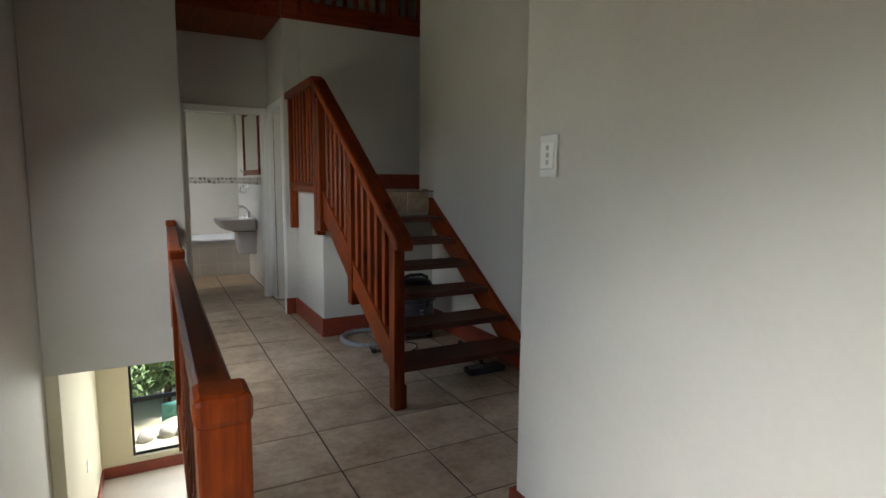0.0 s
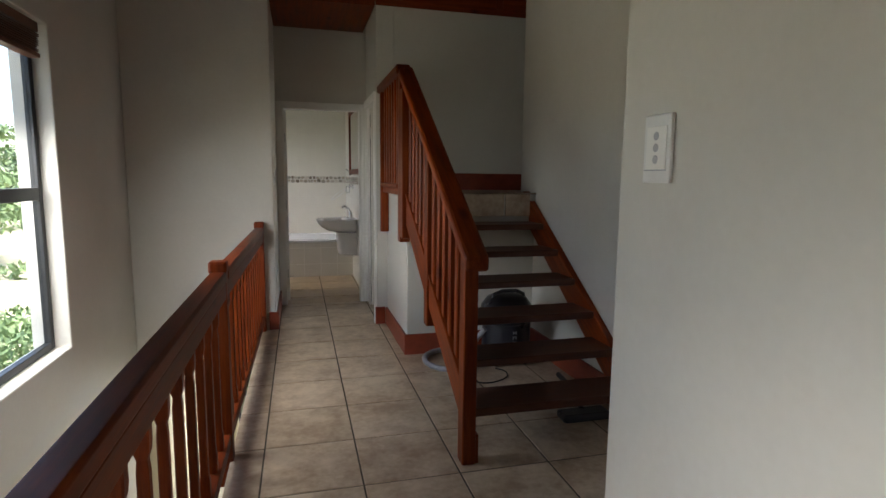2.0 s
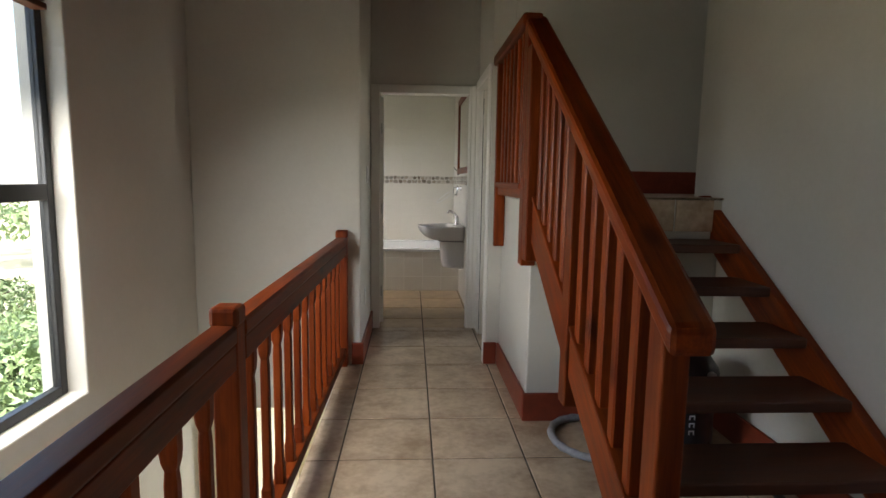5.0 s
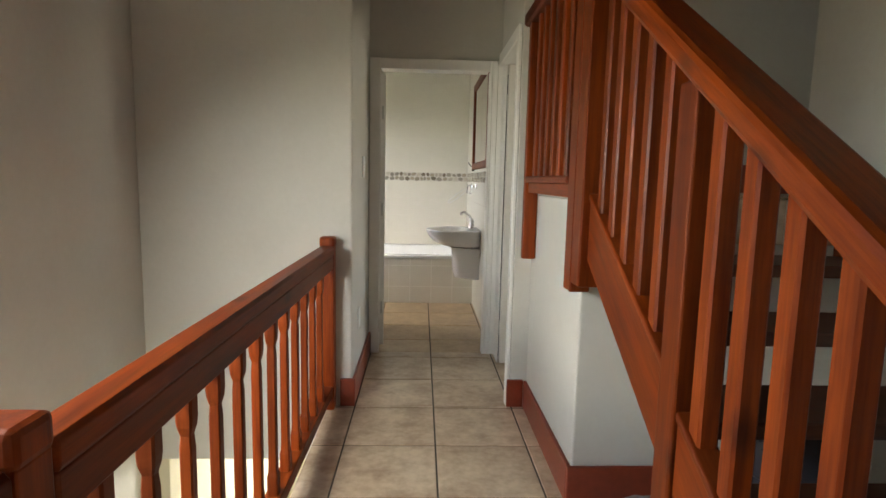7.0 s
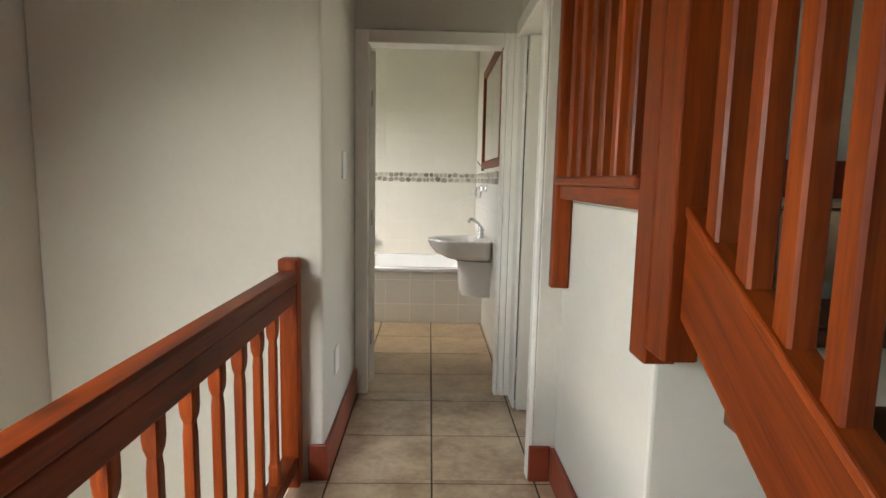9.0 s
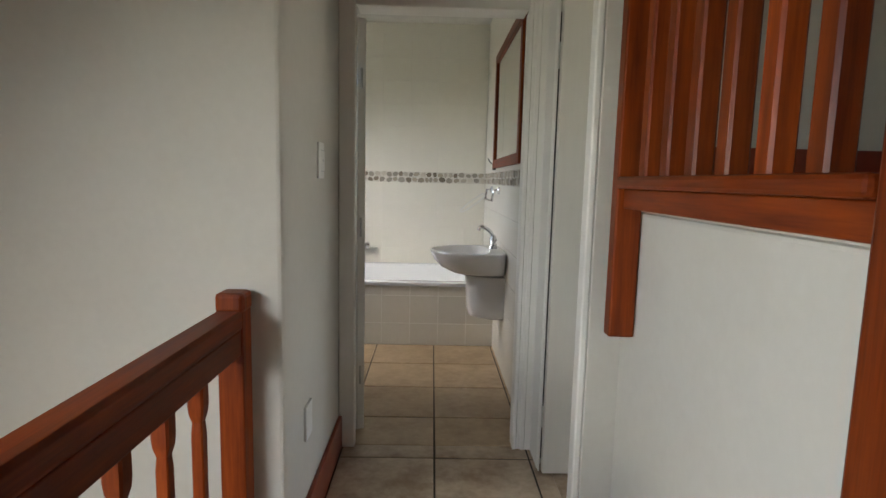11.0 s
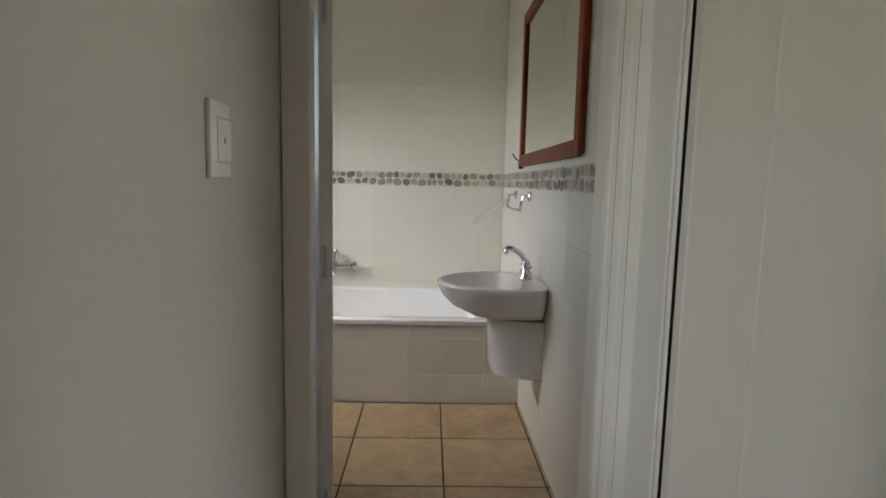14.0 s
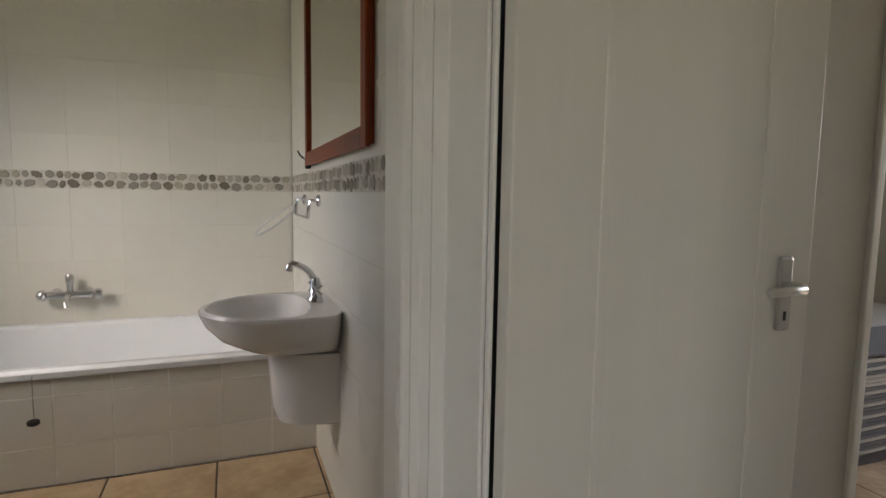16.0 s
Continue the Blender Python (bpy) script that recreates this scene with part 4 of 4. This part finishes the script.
ring = thing("towel_holder", (1.19, 8.0, 1.18), "chrome towel bar with a clear towel ring on the tiled wall", "towel rail")
for y in (7.78, 8.25):
    part("rosette", lathe([(0.026, 0), (0.026, -0.01), (0.02, -0.016)], (RIGHT - 0.0115, y, 1.185), "x", 16), CHROME, ring, smooth=True)
    part("bracket", tube([(RIGHT - 0.02, y, 1.185), (RIGHT - 0.055, y, 1.185), (RIGHT - 0.06, y, 1.15), (RIGHT - 0.062, y + 0.01, 1.11)], 0.008, 8), CHROME, ring, smooth=True)
part("bar", tube([(RIGHT - 0.062, 7.79, 1.11), (RIGHT - 0.062, 8.26, 1.11)], 0.007, 8), CHROME, ring, smooth=True)
loop = [(RIGHT - 0.16 + 0.1 * math.cos(a) - 0.012 * math.sin(a), 8.3, 1.075 + 0.075 * math.cos(a) + 0.016 * math.sin(a)) for a in (2 * math.pi * k / 24 for k in range(24))]
part("ring", tube(loop, 0.006, 8, closed=True), PLASTIC, ring, "clear white towel ring", True)

mixer = thing("bath_mixer", (0.006, BACK - 0.02, 0.66), "chrome wall-mounted bath mixer with two round handles", "tap")
MY = BACK - 0.07
part("body", tube([(-0.1, MY, 0.645), (0.112, MY, 0.645)], 0.02, 14), CHROME, mixer, smooth=True)
for x in (-0.07, 0.082):
    part("rosette", lathe([(0.03, -0.011), (0.03, -0.02), (0.018, -0.06)], (x, BACK, 0.645), "y", 16), CHROME, mixer, smooth=True)
for s in (-1, 1):
    part("tap_handle", lathe([(0.016, 0.0), (0.03, 0.012 * s), (0.032, 0.03 * s), (0.024, 0.042 * s)], (0.006 + s * 0.108, MY, 0.645), "x", 16), CHROME, mixer, smooth=True)
part("diverter", lathe([(0.016, 0.0), (0.014, 0.03), (0.02, 0.05), (0.022, 0.085), (0.014, 0.1)], (0.006, MY, 0.66), "z", 14), CHROME, mixer, smooth=True)
part("spout", tube([(0.006, MY, 0.645), (0.006, MY - 0.06, 0.64), (0.006, MY - 0.1, 0.615), (0.006, MY - 0.11, 0.59)], 0.013, 12), CHROME, mixer, smooth=True)

# ---- bedroom seen past its door ----
corner = tagged(part("corner_trim", box(2.495, 2.53, 6.325, 6.475, 0, 2.6, 0.006), WHITE, None, "white corner trim of the bedroom wall"), category="trim", kind="structure")
bed = thing("bed", (4.1, 7.5, 0), "low bed with a grey striped woven bedspread", "bed")
part("base", box(3.02, 5.0, 6.89, 8.35, 0.0, 0.06, 0.01), FABRIC_DARK, bed)
part("mattress", box(3.0, 5.0, 6.88, 8.4, 0.061, 0.53, 0.04), FABRIC, bed)
for i in range(24):
    z = 0.075 + i * 0.0185
    part("woven_stripe", box(2.985, 5.01, 6.862, 6.8795, z, z + 0.0165, 0.005), FABRIC if (i > 15 and i % 2) or i % 3 == 0 else FABRIC_DARK, bed)
part("throw", box(2.985, 5.01, 6.86, 7.2, 0.531, 0.55, 0.008), FABRIC_DARK, bed)
cushion = tagged(part("cushion", box(3.7, 4.5, 7.9, 8.15, 0.535, 0.9, 0.09, None, 4), FABRIC, None, "pale grey cushion on the bed", True), category="cushion")

# ---- garden ----
ground = structure("ground", box(-400, 400, -300, 500, LOW - 0.5, LOW - 0.22), GRASS, "dry grass and pale gravel ground")


def leaves(centre, radii, count, size, seed):
    """A crown of many small leaves scattered unevenly over clumps."""
    rng = random.Random(seed)
    verts, faces = [], []
    clumps = [(Vector(centre) + Vector([rng.gauss(0, 0.5) * r for r in radii]), rng.uniform(0.25, 0.55)) for _ in range(26)]
    for _ in range(count):
        c, s = rng.choice(clumps)
        d = Vector([rng.gauss(0, 1) for _ in range(3)]).normalized()
        p = c + Vector([d[k] * radii[k] * s * rng.uniform(0.6, 1.0) for k in range(3)])
        u = Vector([rng.gauss(0, 1) for _ in range(3)]).normalized()
        v = u.cross(d).normalized()
        w = size * rng.uniform(0.6, 1.3)
        n = len(verts)
        verts += [p - u * w, p + v * w * 0.35, p + u * w, p - v * w * 0.35]
        faces.append((n, n + 1, n + 2, n + 3))
    me = bpy.data.meshes.new("crown")
    me.from_pydata([tuple(q) for q in verts], [], faces)
    me.materials.append(LEAF)
    return me


def tree(x, y, height, radii, count, size, seed, label, middle=0.7):
    t = thing("tree", (x, y, LOW - 0.22), label, "tree", "garden trees")
    z0 = LOW - 0.22
    rng = random.Random(seed + 50)
    part("trunk", tube([(x, y, z0), (x + 0.05, y - 0.03, z0 + height * 0.3), (x - 0.02, y + 0.05, z0 + height * 0.65)], lambda u: height * 0.035 * (1 - 0.55 * u), 9), BARK, t, smooth=True)
    for k in range(5):
        a = rng.uniform(0, 6.28)
        part("limb", tube([(x, y, z0 + height * (0.3 + 0.07 * k)), (x + radii[0] * 0.4 * math.cos(a), y + radii[1] * 0.4 * math.sin(a), z0 + height * (0.55 + 0.06 * k)),
                           (x + radii[0] * 0.75 * math.cos(a), y + radii[1] * 0.75 * math.sin(a), z0 + height * (0.7 + 0.05 * k))], lambda u: height * 0.014 * (1 - 0.7 * u), 7), BARK, t, smooth=True)
    crown = new("crown", leaves((0, 0, height * middle), radii, count, size, seed))
    crown.parent = t


tree(-4.6, 9.4, 2.0, (1.6, 1.6, 0.8), 12000, 0.07, 1, "leafy pale green garden tree outside the window")
tree(-8.5, 13.5, 2.0, (1.8, 1.8, 0.8), 8000, 0.08, 2, "leafy garden tree behind the first")
tree(-14, 30, 4.2, (4, 4, 1.5), 6000, 0.2, 3, "distant broad green tree")
tree(-22, 48, 5.6, (7, 5, 2.0), 6000, 0.28, 4, "distant broad green tree")
tree(0.1, 11.0, 2.0, (1.4, 0.7, 1.0), 14000, 0.075, 5, "dense bright green shrub beyond the lower window", 0.42)
tree(1.7, 11.2, 2.2, (1.4, 0.7, 1.0), 12000, 0.075, 6, "dense bright green shrub beyond the lower window", 0.42)
tree(-1.4, 11.6, 2.2, (1.4, 0.7, 1.0), 12000, 0.075, 7, "dense bright green shrub beyond the lower window", 0.42)
rng = random.Random(9)
for k in range(12):
    x, y, r = -0.6 + k * 0.3 + rng.uniform(-0.1, 0.1), 9.75 + rng.uniform(-0.2, 0.2), rng.uniform(0.08, 0.18)
    bm = bmesh.new()
    bmesh.ops.create_icosphere(bm, subdivisions=2, radius=r, matrix=Matrix.Translation((x, y, LOW - 0.22 + r * 0.4)))
    for v in bm.verts:
        v.co += 0.08 * r * 3 * noise.noise_vector(v.co * 4)
    tagged(part("garden_stone", bm, STONE, None, "pale rounded stone at the garden edge", True), category="stone", group="stones of the garden edge")
bm = bmesh.new()
grid = [[bm.verts.new((0.0 + 0.2 * i, 10.15 + 0.06 * math.sin(i), LOW - 0.2 + 0.085 * k + 0.04 * math.sin(i * 1.3 + k))) for i in range(12)] for k in range(5)]
for a, b in zip(grid, grid[1:]):
    for i in range(11):
        bm.faces.new((a[i], a[i + 1], b[i + 1], b[i]))
tarp = part("tarpaulin", bm, TARP, None, "blue-green tarpaulin screen stretched among the shrubs", True)
tagged(tarp, category="tarpaulin")
solid = tarp.modifiers.new("thickness", "SOLIDIFY")
solid.thickness = 0.01
